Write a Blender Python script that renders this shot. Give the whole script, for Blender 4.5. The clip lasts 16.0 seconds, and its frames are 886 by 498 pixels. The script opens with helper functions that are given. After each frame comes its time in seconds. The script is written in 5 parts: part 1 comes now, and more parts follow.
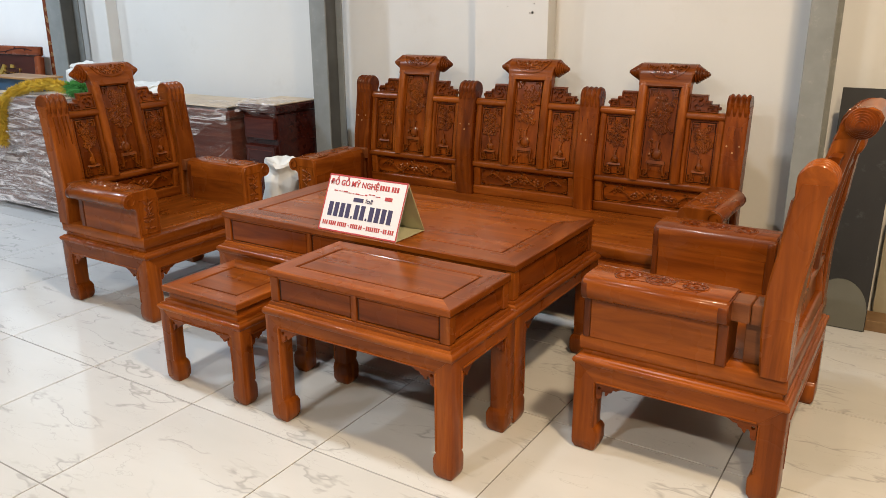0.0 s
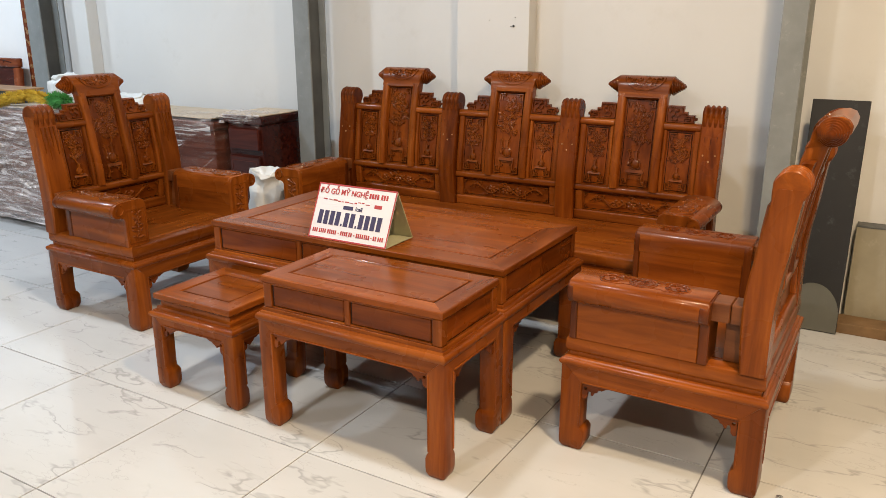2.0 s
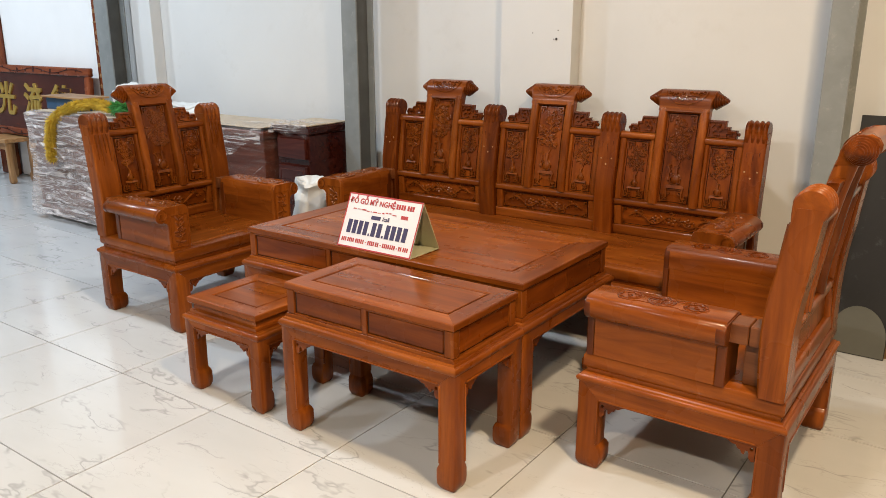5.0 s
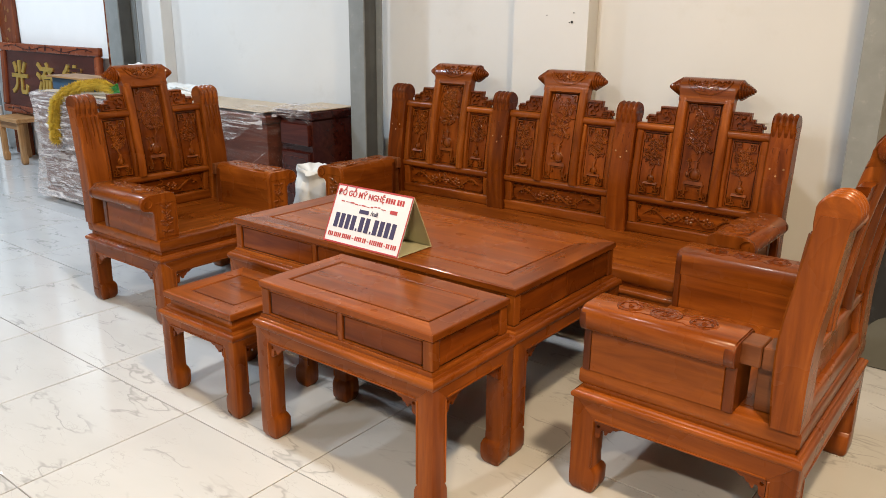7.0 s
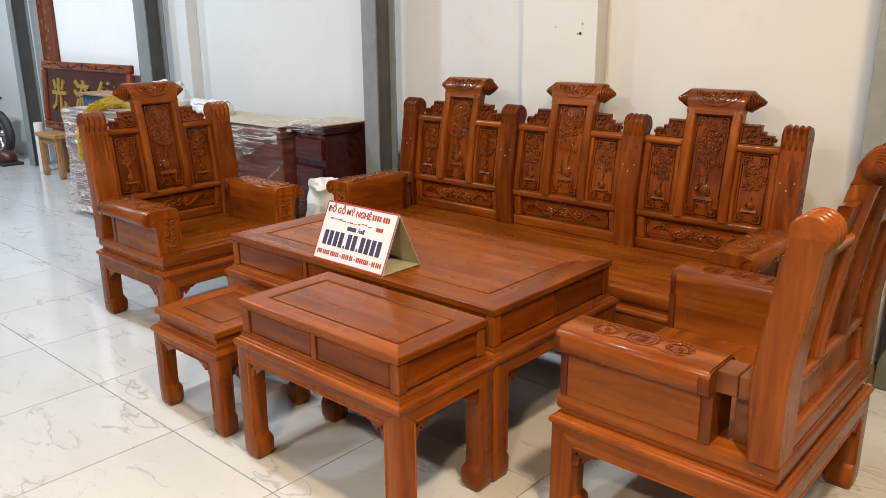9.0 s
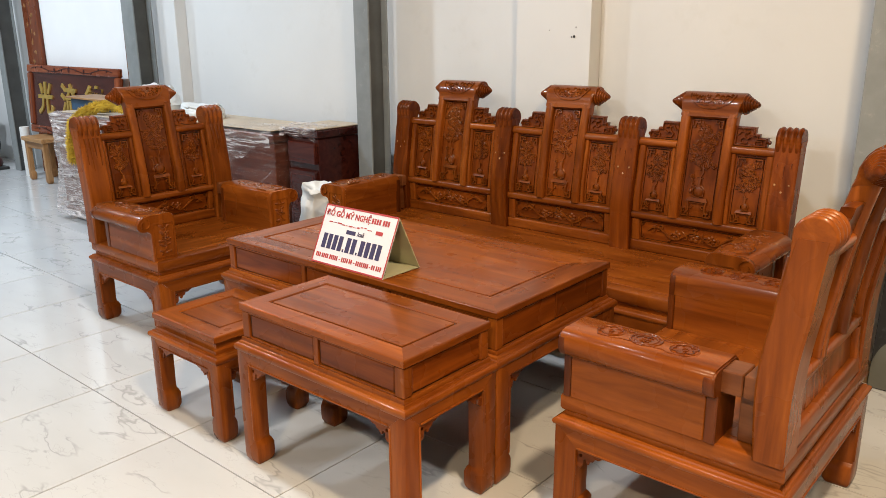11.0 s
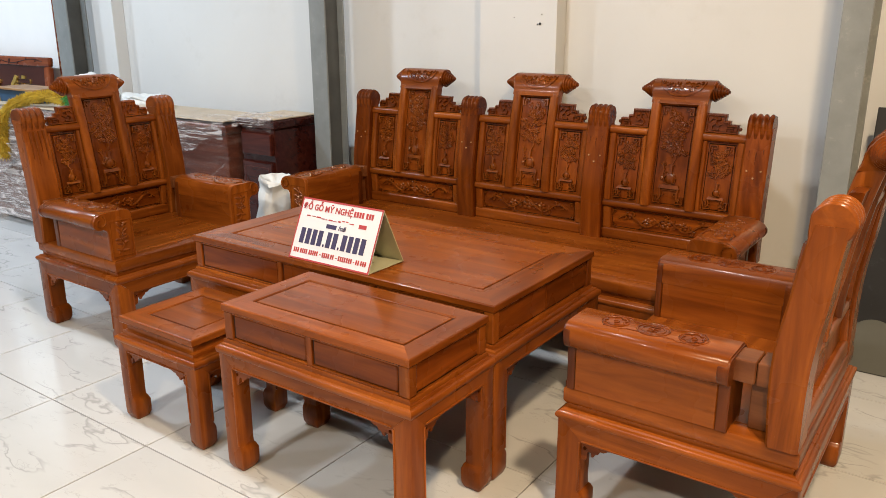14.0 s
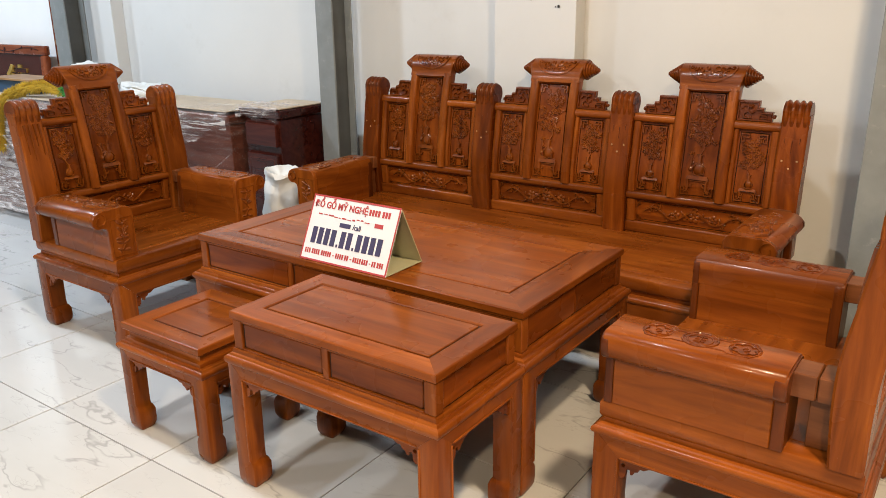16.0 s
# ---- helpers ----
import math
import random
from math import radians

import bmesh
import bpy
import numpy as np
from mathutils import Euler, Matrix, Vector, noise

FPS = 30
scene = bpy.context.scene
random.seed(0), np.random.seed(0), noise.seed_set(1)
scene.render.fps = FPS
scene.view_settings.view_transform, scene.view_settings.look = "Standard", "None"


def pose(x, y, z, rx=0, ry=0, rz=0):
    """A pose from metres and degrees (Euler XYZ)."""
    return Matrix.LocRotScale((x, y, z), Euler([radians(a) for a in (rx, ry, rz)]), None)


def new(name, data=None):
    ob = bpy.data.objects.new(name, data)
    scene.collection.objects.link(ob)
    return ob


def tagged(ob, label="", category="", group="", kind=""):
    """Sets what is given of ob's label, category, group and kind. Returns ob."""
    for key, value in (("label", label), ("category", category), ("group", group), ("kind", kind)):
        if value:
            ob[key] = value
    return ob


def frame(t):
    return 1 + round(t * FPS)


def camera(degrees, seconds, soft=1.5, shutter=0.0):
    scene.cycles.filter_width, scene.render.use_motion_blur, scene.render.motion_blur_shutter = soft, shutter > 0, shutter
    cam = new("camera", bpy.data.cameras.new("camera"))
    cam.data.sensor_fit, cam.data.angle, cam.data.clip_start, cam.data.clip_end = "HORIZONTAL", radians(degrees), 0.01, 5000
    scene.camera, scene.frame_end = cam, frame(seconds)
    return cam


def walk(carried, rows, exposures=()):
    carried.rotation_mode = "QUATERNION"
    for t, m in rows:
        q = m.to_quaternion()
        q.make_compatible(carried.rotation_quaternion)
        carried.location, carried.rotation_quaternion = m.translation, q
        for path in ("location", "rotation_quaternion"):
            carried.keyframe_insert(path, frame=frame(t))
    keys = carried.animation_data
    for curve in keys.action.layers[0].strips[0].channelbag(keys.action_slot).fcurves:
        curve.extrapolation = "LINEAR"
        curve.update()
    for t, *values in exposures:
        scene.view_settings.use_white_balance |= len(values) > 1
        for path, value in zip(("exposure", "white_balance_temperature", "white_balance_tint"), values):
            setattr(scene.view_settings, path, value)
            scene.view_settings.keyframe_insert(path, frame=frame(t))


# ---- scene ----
cam = camera(59.2, 16.0, soft=0.5)
METRES, EYE, TILT, LEAN, TURN = 1.43, 1.427, 0.0, 0.0, 32.5
ROWS = [
    (0.0, 0.0, 0.0, 0.0, -0.11, -17.42, 0.36),
    (0.5, -0.0171, -0.0284, -0.0002, -1.02, -17.34, 0.25),
    (1.0, -0.0297, -0.0446, -0.0006, -1.54, -17.12, 0.15),
    (1.5, -0.0354, -0.0513, -0.0, -1.82, -16.81, 0.1),
    (2.0, -0.0364, -0.0539, -0.0002, -1.96, -16.51, 0.12),
    (2.5, -0.0372, -0.0629, 0.0009, -1.94, -16.19, 0.11),
    (3.0, -0.0375, -0.0718, -0.0005, -1.53, -15.92, 0.05),
    (3.5, -0.0105, -0.0743, 0.0022, -0.68, -15.68, -0.04),
    (4.0, 0.0338, -0.0749, 0.0048, 0.64, -15.52, -0.03),
    (4.5, 0.0654, -0.0782, 0.0052, 2.09, -15.51, 0.09),
    (7.0, 0.1615, 0.1094, -0.0096, 5.56, -16.73, -0.53),
    (7.5, 0.2172, 0.1406, -0.0043, 6.38, -16.75, -0.61),
    (8.0, 0.2616, 0.163, -0.0039, 7.4, -16.6, -0.42),
    (8.5, 0.2913, 0.1706, -0.0035, 8.4, -16.32, -0.01),
    (9.0, 0.3132, 0.1729, -0.0029, 9.14, -15.96, 0.41),
    (11.5, 0.2495, 0.1585, -0.0022, 7.17, -15.74, 0.38),
    (12.0, 0.2143, 0.1478, -0.0069, 6.06, -15.81, 0.3),
    (12.5, 0.1866, 0.1329, -0.0057, 4.98, -15.89, 0.25),
    (13.0, 0.1548, 0.1245, -0.0071, 3.87, -16.01, 0.19),
    (13.5, 0.1474, 0.1452, -0.0084, 3.09, -16.22, 0.19),
    (14.0, 0.1398, 0.2026, -0.0082, 2.8, -16.54, 0.23),
    (14.5, 0.134, 0.264, -0.0056, 3.01, -16.93, 0.38),
    (15.0, 0.1431, 0.3119, -0.0114, 3.28, -17.3, 0.56),
    (15.5, 0.1289, 0.3225, -0.0112, 3.25, -17.56, 0.69),
    (16.0, 0.0904, 0.322, -0.0084, 2.82, -17.66, 0.72),
]
walk(cam, [(t, pose(0, 0, EYE, TILT, LEAN, TURN) @ pose(METRES * x, METRES * y, METRES * z, 90 + pitch, roll, yaw)) for t, x, y, z, yaw, pitch, roll in ROWS], exposures=[(0.0, 0.0), (4.0, 0.0), (7.0, 0.10), (9.0, 0.12), (12.0, 0.10), (16.0, 0.14)])

# ---- world and light ----
world = bpy.data.worlds.new("world")
scene.world = world
world.use_nodes = True
wn = world.node_tree.nodes
sky = wn.new("ShaderNodeTexSky")
sky.sky_type, sky.sun_disc = "NISHITA", False
sky.sun_elevation, sky.sun_rotation = radians(40), radians(200)
wn["Background"].inputs["Strength"].default_value = 0.04
world.node_tree.links.new(sky.outputs[0], wn["Background"].inputs["Color"])


def area_lamp(name, m, sx, sy, power, colour, spread=180):
    data = bpy.data.lights.new(name, "AREA")
    data.shape, data.size, data.size_y, data.energy, data.color = "RECTANGLE", sx, sy, power, colour
    data.spread = radians(spread)
    ob = new(name, data)
    ob.matrix_basis = m
    return ob


WARM, COOL, NEUTRAL = (1.0, 0.74, 0.46), (0.78, 0.89, 1.0), (1.0, 0.96, 0.90)
# two rows of unseen ceiling lamps along the hall, cool at its far end and warm at the near one, and a cool fill at an
# assumed shop front
# the lamp at x = -10.6 is added only to lift the far wall
for lx, ly, power, colour in ((-10.6, 1.7, 60, COOL), (-7.9, 1.7, 110, COOL), (-5.2, 1.8, 92, (0.72, 0.86, 1.0)), (-2.2, 1.85, 52, (0.99, 0.98, 0.96)), (0.40, 1.25, 136, WARM), (2.95, 1.6, 24, WARM),
                              (-4.9, -1.5, 72, (0.97, 0.98, 1.0)), (-1.9, -1.6, 108, NEUTRAL), (0.95, -1.6, 185, WARM)):
    area_lamp("ceiling_light", pose(lx, ly, 3.6), 0.22, 0.22, power, colour)
# broad cool fill added out of view, with no known opening behind it
area_lamp("cool_front_fill", pose(-5.5, -5.7, 1.7, 90, 0, 180), 6.0, 2.8, 26, COOL)


# ---- materials ----
def material(name):
    m = bpy.data.materials.new(name)
    m.use_nodes = True
    t = m.node_tree
    return m, t, t.nodes["Principled BSDF"]


def node(t, kind, **inputs):
    n = t.nodes.new(kind)
    for k, v in inputs.items():
        n.inputs[k.replace("_", " ")].default_value = v
    return n


def ramp(t, fac, stops):
    r = t.nodes.new("ShaderNodeValToRGB")
    e = r.color_ramp.elements
    while len(e) < len(stops):
        e.new(0.5)
    for el, (p, c) in zip(e, stops):
        el.position, el.color = p, (*c, 1)
    t.links.new(fac, r.inputs["Fac"])
    return r.outputs["Color"]


def mix(t, kind, fac, a, b):
    n = t.nodes.new("ShaderNodeMix")
    n.data_type, n.blend_type = "RGBA", kind
    for value, k in ((fac, 0), (a, 6), (b, 7)):
        if isinstance(value, (int, float)):
            n.inputs[k].default_value = value
        elif isinstance(value, tuple):
            n.inputs[k].default_value = (*value, 1)
        else:
            t.links.new(value, n.inputs[k])
    return n.outputs[2]


def bump(t, bsdf, height, strength, distance=0.002):
    b = node(t, "ShaderNodeBump", Strength=strength, Distance=distance)
    t.links.new(height, b.inputs["Height"])
    t.links.new(b.outputs[0], bsdf.inputs["Normal"])


def wood(name, axis, dark, mid, light, rough=0.27, coat=0.09, shine=0.15):
    """Oiled hardwood, its grain along one axis of the part."""
    m, t, p = material(name)
    co = t.nodes.new("ShaderNodeTexCoord")
    info = t.nodes.new("ShaderNodeObjectInfo")
    shift = node(t, "ShaderNodeVectorMath")
    shift.operation = "MULTIPLY_ADD"
    t.links.new(info.outputs["Random"], shift.inputs[0])
    shift.inputs[1].default_value = (3.1, 5.7, 2.3)
    t.links.new(co.outputs["Object"], shift.inputs[2])
    mp = node(t, "ShaderNodeMapping")
    s = [9.0, 9.0, 9.0]
    s["xyz".index(axis)] = 0.9
    mp.inputs["Scale"].default_value = s
    t.links.new(shift.outputs[0], mp.inputs["Vector"])
    broad = node(t, "ShaderNodeTexNoise", Scale=1.6, Detail=5.0, Roughness=0.55, Distortion=1.4)
    fine = node(t, "ShaderNodeTexNoise", Scale=14.0, Detail=4.0, Roughness=0.7)
    for n in (broad, fine):
        t.links.new(mp.outputs[0], n.inputs["Vector"])
    c = ramp(t, broad.outputs[0], [(0.28, dark), (0.5, mid), (0.72, light)])
    pores = ramp(t, fine.outputs[0], [(0.36, (0.62, 0.56, 0.5)), (0.5, (1, 1, 1))])
    c = mix(t, "MULTIPLY", 0.25, c, pores)
    # dark mineral streaks along the grain
    mp4 = node(t, "ShaderNodeMapping")
    s4 = [24.0, 24.0, 24.0]
    s4["xyz".index(axis)] = 1.3
    mp4.inputs["Scale"].default_value = s4
    t.links.new(shift.outputs[0], mp4.inputs["Vector"])
    streak = node(t, "ShaderNodeTexNoise", Scale=1.0, Detail=3.0, Roughness=0.6, Distortion=0.9)
    t.links.new(mp4.outputs[0], streak.inputs["Vector"])
    c = mix(t, "MULTIPLY", 0.20, c, ramp(t, streak.outputs[0], [(0.34, (0.50, 0.42, 0.36)), (0.43, (0.86, 0.84, 0.82)), (0.50, (1, 1, 1))]))
    mp2 = node(t, "ShaderNodeMapping")
    s2 = [1.0, 1.0, 1.0]
    s2["xyz".index(axis)] = 0.07
    mp2.inputs["Scale"].default_value = s2
    mp2.inputs["Rotation"].default_value = (0.03, 0.04, 0.03)
    t.links.new(shift.outputs[0], mp2.inputs["Vector"])
    wave = node(t, "ShaderNodeTexWave", Scale=9.0, Distortion=9.0, Detail=3.0, Detail_Scale=1.3)
    wave.wave_type, wave.bands_direction = "BANDS", "DIAGONAL"
    t.links.new(mp2.outputs[0], wave.inputs["Vector"])
    c = mix(t, "MULTIPLY", 0.30, c, ramp(t, wave.outputs[0], [(0.0, (0.66, 0.60, 0.55)), (0.35, (1, 1, 1)), (1.0, (1.08, 1.08, 1.06))]))
    mp3 = node(t, "ShaderNodeMapping")
    s3 = [7.0, 7.0, 7.0]
    s3["xyz".index(axis)] = 1.6
    mp3.inputs["Scale"].default_value = s3
    t.links.new(shift.outputs[0], mp3.inputs["Vector"])
    patch = node(t, "ShaderNodeTexNoise", Scale=1.0, Detail=2.0, Distortion=0.8)
    t.links.new(mp3.outputs[0], patch.inputs["Vector"])
    c = mix(t, "MULTIPLY", 1.0, c, ramp(t, patch.outputs[0], [(0.34, (0.86, 0.82, 0.78)), (0.52, (1, 1, 1)), (0.68, (1.10, 1.14, 1.12))]))
    tone = ramp(t, info.outputs["Random"], [(0.0, (0.78, 0.76, 0.74)), (1.0, (1.16, 1.15, 1.14))])
    c = mix(t, "MULTIPLY", 1.0, c, tone)
    t.links.new(c, p.inputs["Base Color"])
    smear = node(t, "ShaderNodeTexNoise", Scale=5.0, Detail=3.0)
    t.links.new(co.outputs["Object"], smear.inputs["Vector"])
    rr = node(t, "ShaderNodeMapRange")
    rr.inputs["To Min"].default_value, rr.inputs["To Max"].default_value = rough - 0.07, rough + 0.09
    t.links.new(smear.outputs[0], rr.inputs["Value"])
    t.links.new(rr.outputs[0], p.inputs["Roughness"])
    p.inputs["Specular IOR Level"].default_value = shine
    p.inputs["Coat Weight"].default_value, p.inputs["Coat Roughness"].default_value = coat, 0.08
    bump(t, p, fine.outputs[0], 0.12, 0.001)
    return m


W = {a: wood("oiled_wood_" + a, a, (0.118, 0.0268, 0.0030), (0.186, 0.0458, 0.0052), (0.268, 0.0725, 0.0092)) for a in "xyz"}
# darker than W: own tone, plus relief shade of the carved panels put in
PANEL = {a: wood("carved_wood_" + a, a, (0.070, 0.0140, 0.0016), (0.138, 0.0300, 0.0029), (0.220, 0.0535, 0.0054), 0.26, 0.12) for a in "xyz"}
END = wood("dark_end_grain", "z", (0.050, 0.0105, 0.002), (0.085, 0.019, 0.003), (0.130, 0.032, 0.005), 0.28, 0.15)
RED = {a: wood("red_lacquer_wood_" + a, a, (0.030, 0.006, 0.004), (0.050, 0.010, 0.007), (0.075, 0.017, 0.010), 0.22, 0.4) for a in "xz"}
CARVE = wood("burnished_carving", "z", (0.105, 0.024, 0.0024), (0.165, 0.040, 0.0038), (0.230, 0.061, 0.0064), 0.24, 0.15, 0.35)
BROWN = {a: wood("brown_crate_wood_" + a, a, (0.13, 0.062, 0.048), (0.19, 0.098, 0.076), (0.26, 0.14, 0.11), 0.45, 0.0) for a in "xz"}
UMBER = {a: wood("umber_wood_" + a, a, (0.055, 0.015, 0.009), (0.092, 0.026, 0.015), (0.13, 0.040, 0.023), 0.35, 0.2) for a in "xz"}
PALE = {a: wood("pale_wood_" + a, a, (0.25, 0.13, 0.055), (0.36, 0.2, 0.09), (0.46, 0.28, 0.14), 0.4, 0.1) for a in "xz"}


def plain(name, colour, rough=0.5, metal=0.0, spread=0.12, scale=8.0, relief=0.1, spots=None):
    """A paint or a bare surface, uneven at two scales."""
    m, t, p = material(name)
    co = t.nodes.new("ShaderNodeTexCoord")
    a = node(t, "ShaderNodeTexNoise", Scale=scale, Detail=6.0, Roughness=0.6)
    b = node(t, "ShaderNodeTexNoise", Scale=scale * 14, Detail=3.0)
    for n in (a, b):
        t.links.new(co.outputs["Object"], n.inputs["Vector"])
    lo = tuple(v * (1 - spread) for v in colour)
    hi = tuple(min(1, v * (1 + spread)) for v in colour)
    c = ramp(t, a.outputs[0], [(0.3, lo), (0.7, hi)])
    if spots:
        s = node(t, "ShaderNodeTexNoise", Scale=scale * 3.3, Detail=8.0, Roughness=0.7)
        t.links.new(co.outputs["Object"], s.inputs["Vector"])
        c = mix(t, "MIX", ramp(t, s.outputs[0], [(0.58, (0, 0, 0)), (0.68, (1, 1, 1))]), c, spots)
    t.links.new(c, p.inputs["Base Color"])
    p.inputs["Roughness"].default_value, p.inputs["Metallic"].default_value = rough, metal
    bump(t, p, b.outputs[0], relief)
    return m


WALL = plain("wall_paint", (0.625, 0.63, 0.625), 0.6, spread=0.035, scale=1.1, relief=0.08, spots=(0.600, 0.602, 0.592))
# greys of the unseen walls and roof, set dark to cut bounced light
FARWALL = plain("unseen_wall_dark", (0.30, 0.30, 0.29), 0.6, spread=0.05, scale=1.1)
CEIL = plain("unseen_roof_dark", (0.12, 0.125, 0.13), 0.6, spread=0.04, scale=1.0)
STEEL = plain("grey_steel_paint", (0.20, 0.215, 0.215), 0.5, spread=0.16, scale=5.0, spots=(0.27, 0.28, 0.27))
# darker copy of STEEL for the web's recess shade; also the dark trim strip
STEEL_DARK = plain("steel_shade_and_trim", (0.085, 0.09, 0.09), 0.55, spread=0.2, scale=5.0)
GROUT = plain("grout", (0.16, 0.155, 0.15), 0.9, spread=0.2, scale=20)
SLATE = plain("black_board", (0.011, 0.011, 0.012), 0.5, spread=0.3, scale=5.0, spots=(0.035, 0.037, 0.04))
DISC = plain("grey_disc", (0.095, 0.095, 0.08), 0.6, spread=0.12, scale=6.0)
DADO = plain("worn_grey_panel", (0.27, 0.245, 0.18), 0.4, spread=0.18, scale=3.0, spots=(0.34, 0.31, 0.24))
SKIRT = plain("brown_skirting", (0.17, 0.10, 0.045), 0.6, spread=0.3, scale=7.0)
CARD = plain("white_card", (0.62, 0.60, 0.62), 0.45, spread=0.02, scale=5.0, relief=0.02)
CARD_IN = plain("olive_card_inside", (0.42, 0.41, 0.27), 0.5, spread=0.05, scale=6.0, relief=0.02)
INK_RED = plain("red_ink", (0.34, 0.03, 0.03), 0.5, spread=0.05, relief=0.0)
INK_NAVY = plain("navy_ink", (0.03, 0.022, 0.07), 0.5, spread=0.05, relief=0.0)
GOLD = plain("gold_leaf", (0.62, 0.42, 0.10), 0.35, 0.7, spread=0.15, scale=20)
DULL_GOLD = plain("worn_gilding", (0.26, 0.12, 0.035), 0.4, 0.3, spread=0.3, scale=20)
CLOTH = plain("white_plastic_cloth", (0.60, 0.61, 0.60), 0.5, spread=0.06, scale=9.0, relief=0.3)
PAPER = plain("tan_cardboard", (0.42, 0.34, 0.25), 0.6, spread=0.12, scale=4.0)
YELLOW = plain("yellow_plush", (0.50, 0.33, 0.025), 0.8, spread=0.25, scale=20)
GREEN = plain("green_plush", (0.05, 0.24, 0.05), 0.8, spread=0.25, scale=20)
BLUE = plain("blue_box", (0.02, 0.06, 0.12), 0.4, spread=0.2)
RUBBER = plain("black_rubber", (0.02, 0.02, 0.02), 0.6, spread=0.2)
CHROME = plain("worn_chrome", (0.55, 0.55, 0.55), 0.25, 0.9, spread=0.1)
PIPE = plain("white_pipe_plastic", (0.68, 0.68, 0.66), 0.4, spread=0.05)
MDF = plain("white_panel_board", (0.82, 0.82, 0.82), 0.5, spread=0.03, scale=2.0)
# near-black lining: the shade inside grooves and gaps, painted as a colour
GROOVE = plain("painted_gap_shade", (0.012, 0.004, 0.002), 0.7, spread=0.2, scale=20)
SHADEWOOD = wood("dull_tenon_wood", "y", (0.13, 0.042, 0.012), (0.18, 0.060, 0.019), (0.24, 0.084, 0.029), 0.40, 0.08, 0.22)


def marble():
    m, t, p = material("polished_marble_tile")
    co = t.nodes.new("ShaderNodeTexCoord")
    info = t.nodes.new("ShaderNodeObjectInfo")
    shift = node(t, "ShaderNodeVectorMath")
    shift.operation = "MULTIPLY_ADD"
    t.links.new(info.outputs["Random"], shift.inputs[0])
    shift.inputs[1].default_value = (37.0, 61.0, 13.0)
    t.links.new(co.outputs["Object"], shift.inputs[2])
    mp = node(t, "ShaderNodeMapping")
    mp.inputs["Rotation"].default_value = (0, 0, 0.35)
    mp.inputs["Scale"].default_value = (1.0, 2.6, 1.0)
    t.links.new(shift.outputs[0], mp.inputs["Vector"])
    v = node(t, "ShaderNodeTexNoise", Scale=1.9, Detail=4.0, Roughness=0.52, Distortion=0.15)
    thin = node(t, "ShaderNodeTexNoise", Scale=4.2, Detail=5.0, Roughness=0.55, Distortion=0.2)
    where = node(t, "ShaderNodeTexNoise", Scale=3.4, Detail=3.0)
    cloud = node(t, "ShaderNodeTexNoise", Scale=1.4, Detail=4.0)
    for n in (v, thin, where, cloud):
        t.links.new(mp.outputs[0], n.inputs["Vector"])
    vein = ramp(t, v.outputs[0], [(0.482, (0, 0, 0)), (0.498, (0.85, 0.85, 0.85)), (0.502, (0.85, 0.85, 0.85)), (0.512, (0, 0, 0))])
    hair = ramp(t, thin.outputs[0], [(0.492, (0, 0, 0)), (0.5, (0.5, 0.5, 0.5)), (0.508, (0, 0, 0))])
    keep = ramp(t, where.outputs[0], [(0.47, (0, 0, 0)), (0.58, (1, 1, 1))])
    fac = mix(t, "MULTIPLY", 1.0, mix(t, "LIGHTEN", 1.0, vein, hair), keep)
    c = ramp(t, cloud.outputs[0], [(0.3, (0.445, 0.45, 0.45)), (0.7, (0.50, 0.505, 0.505))])
    c = mix(t, "MIX", fac, c, (0.315, 0.32, 0.315))
    t.links.new(c, p.inputs["Base Color"])
    p.inputs["Roughness"].default_value = 0.12
    p.inputs["Specular IOR Level"].default_value = 0.55
    return m


TILE = marble()


def film(name, lo, mid, hi):
    """Crumpled clear stretch film."""
    m, t, p = material(name)
    co = t.nodes.new("ShaderNodeTexCoord")
    mp = node(t, "ShaderNodeMapping")
    mp.inputs["Scale"].default_value = (1.5, 1.5, 13.0)
    mp.inputs["Rotation"].default_value = (0.1, 0.2, 0.0)
    t.links.new(co.outputs["Object"], mp.inputs["Vector"])
    a = node(t, "ShaderNodeTexNoise", Scale=1.9, Detail=6.0, Roughness=0.62, Distortion=1.6)
    t.links.new(mp.outputs[0], a.inputs["Vector"])
    p.inputs["Base Color"].default_value = (0.72, 0.67, 0.66, 1)
    p.inputs["Roughness"].default_value = 0.16
    alpha = ramp(t, a.outputs[0], [(0.38, (lo, lo, lo)), (0.52, (mid, mid, mid)), (0.64, (hi, hi, hi))])
    t.links.new(alpha, p.inputs["Alpha"])
    bump(t, p, a.outputs[0], 0.9, 0.03)
    return m


FILM = film("stretch_film", 0.14, 0.34, 0.95)
FILM_LOOSE = film("loose_film", 0.04, 0.12, 0.80)
FILM_SHINY = film("shiny_film", 0.02, 0.07, 0.85)
FILM_CLEAR = film("clear_film", 0.01, 0.02, 0.10)


# ---- builders ----
def part(name, bm, mat, parent=None, label="", smooth=False):
    me = bpy.data.meshes.new(name)
    bmesh.ops.recalc_face_normals(bm, faces=bm.faces)
    if smooth:
        for f in bm.faces:
            f.smooth = True
    bm.to_mesh(me)
    bm.free()
    if smooth:
        me.set_sharp_from_angle(angle=radians(38))
    me.materials.append(mat)
    ob = new(name, me)
    ob.parent = parent
    if label:
        tagged(ob, label)
    return ob


def thing(name, m, label, category, group="", kind=""):
    ob = new(name)
    ob.empty_display_size = 0.1
    ob.matrix_basis = m
    return tagged(ob, label, category, group, kind)


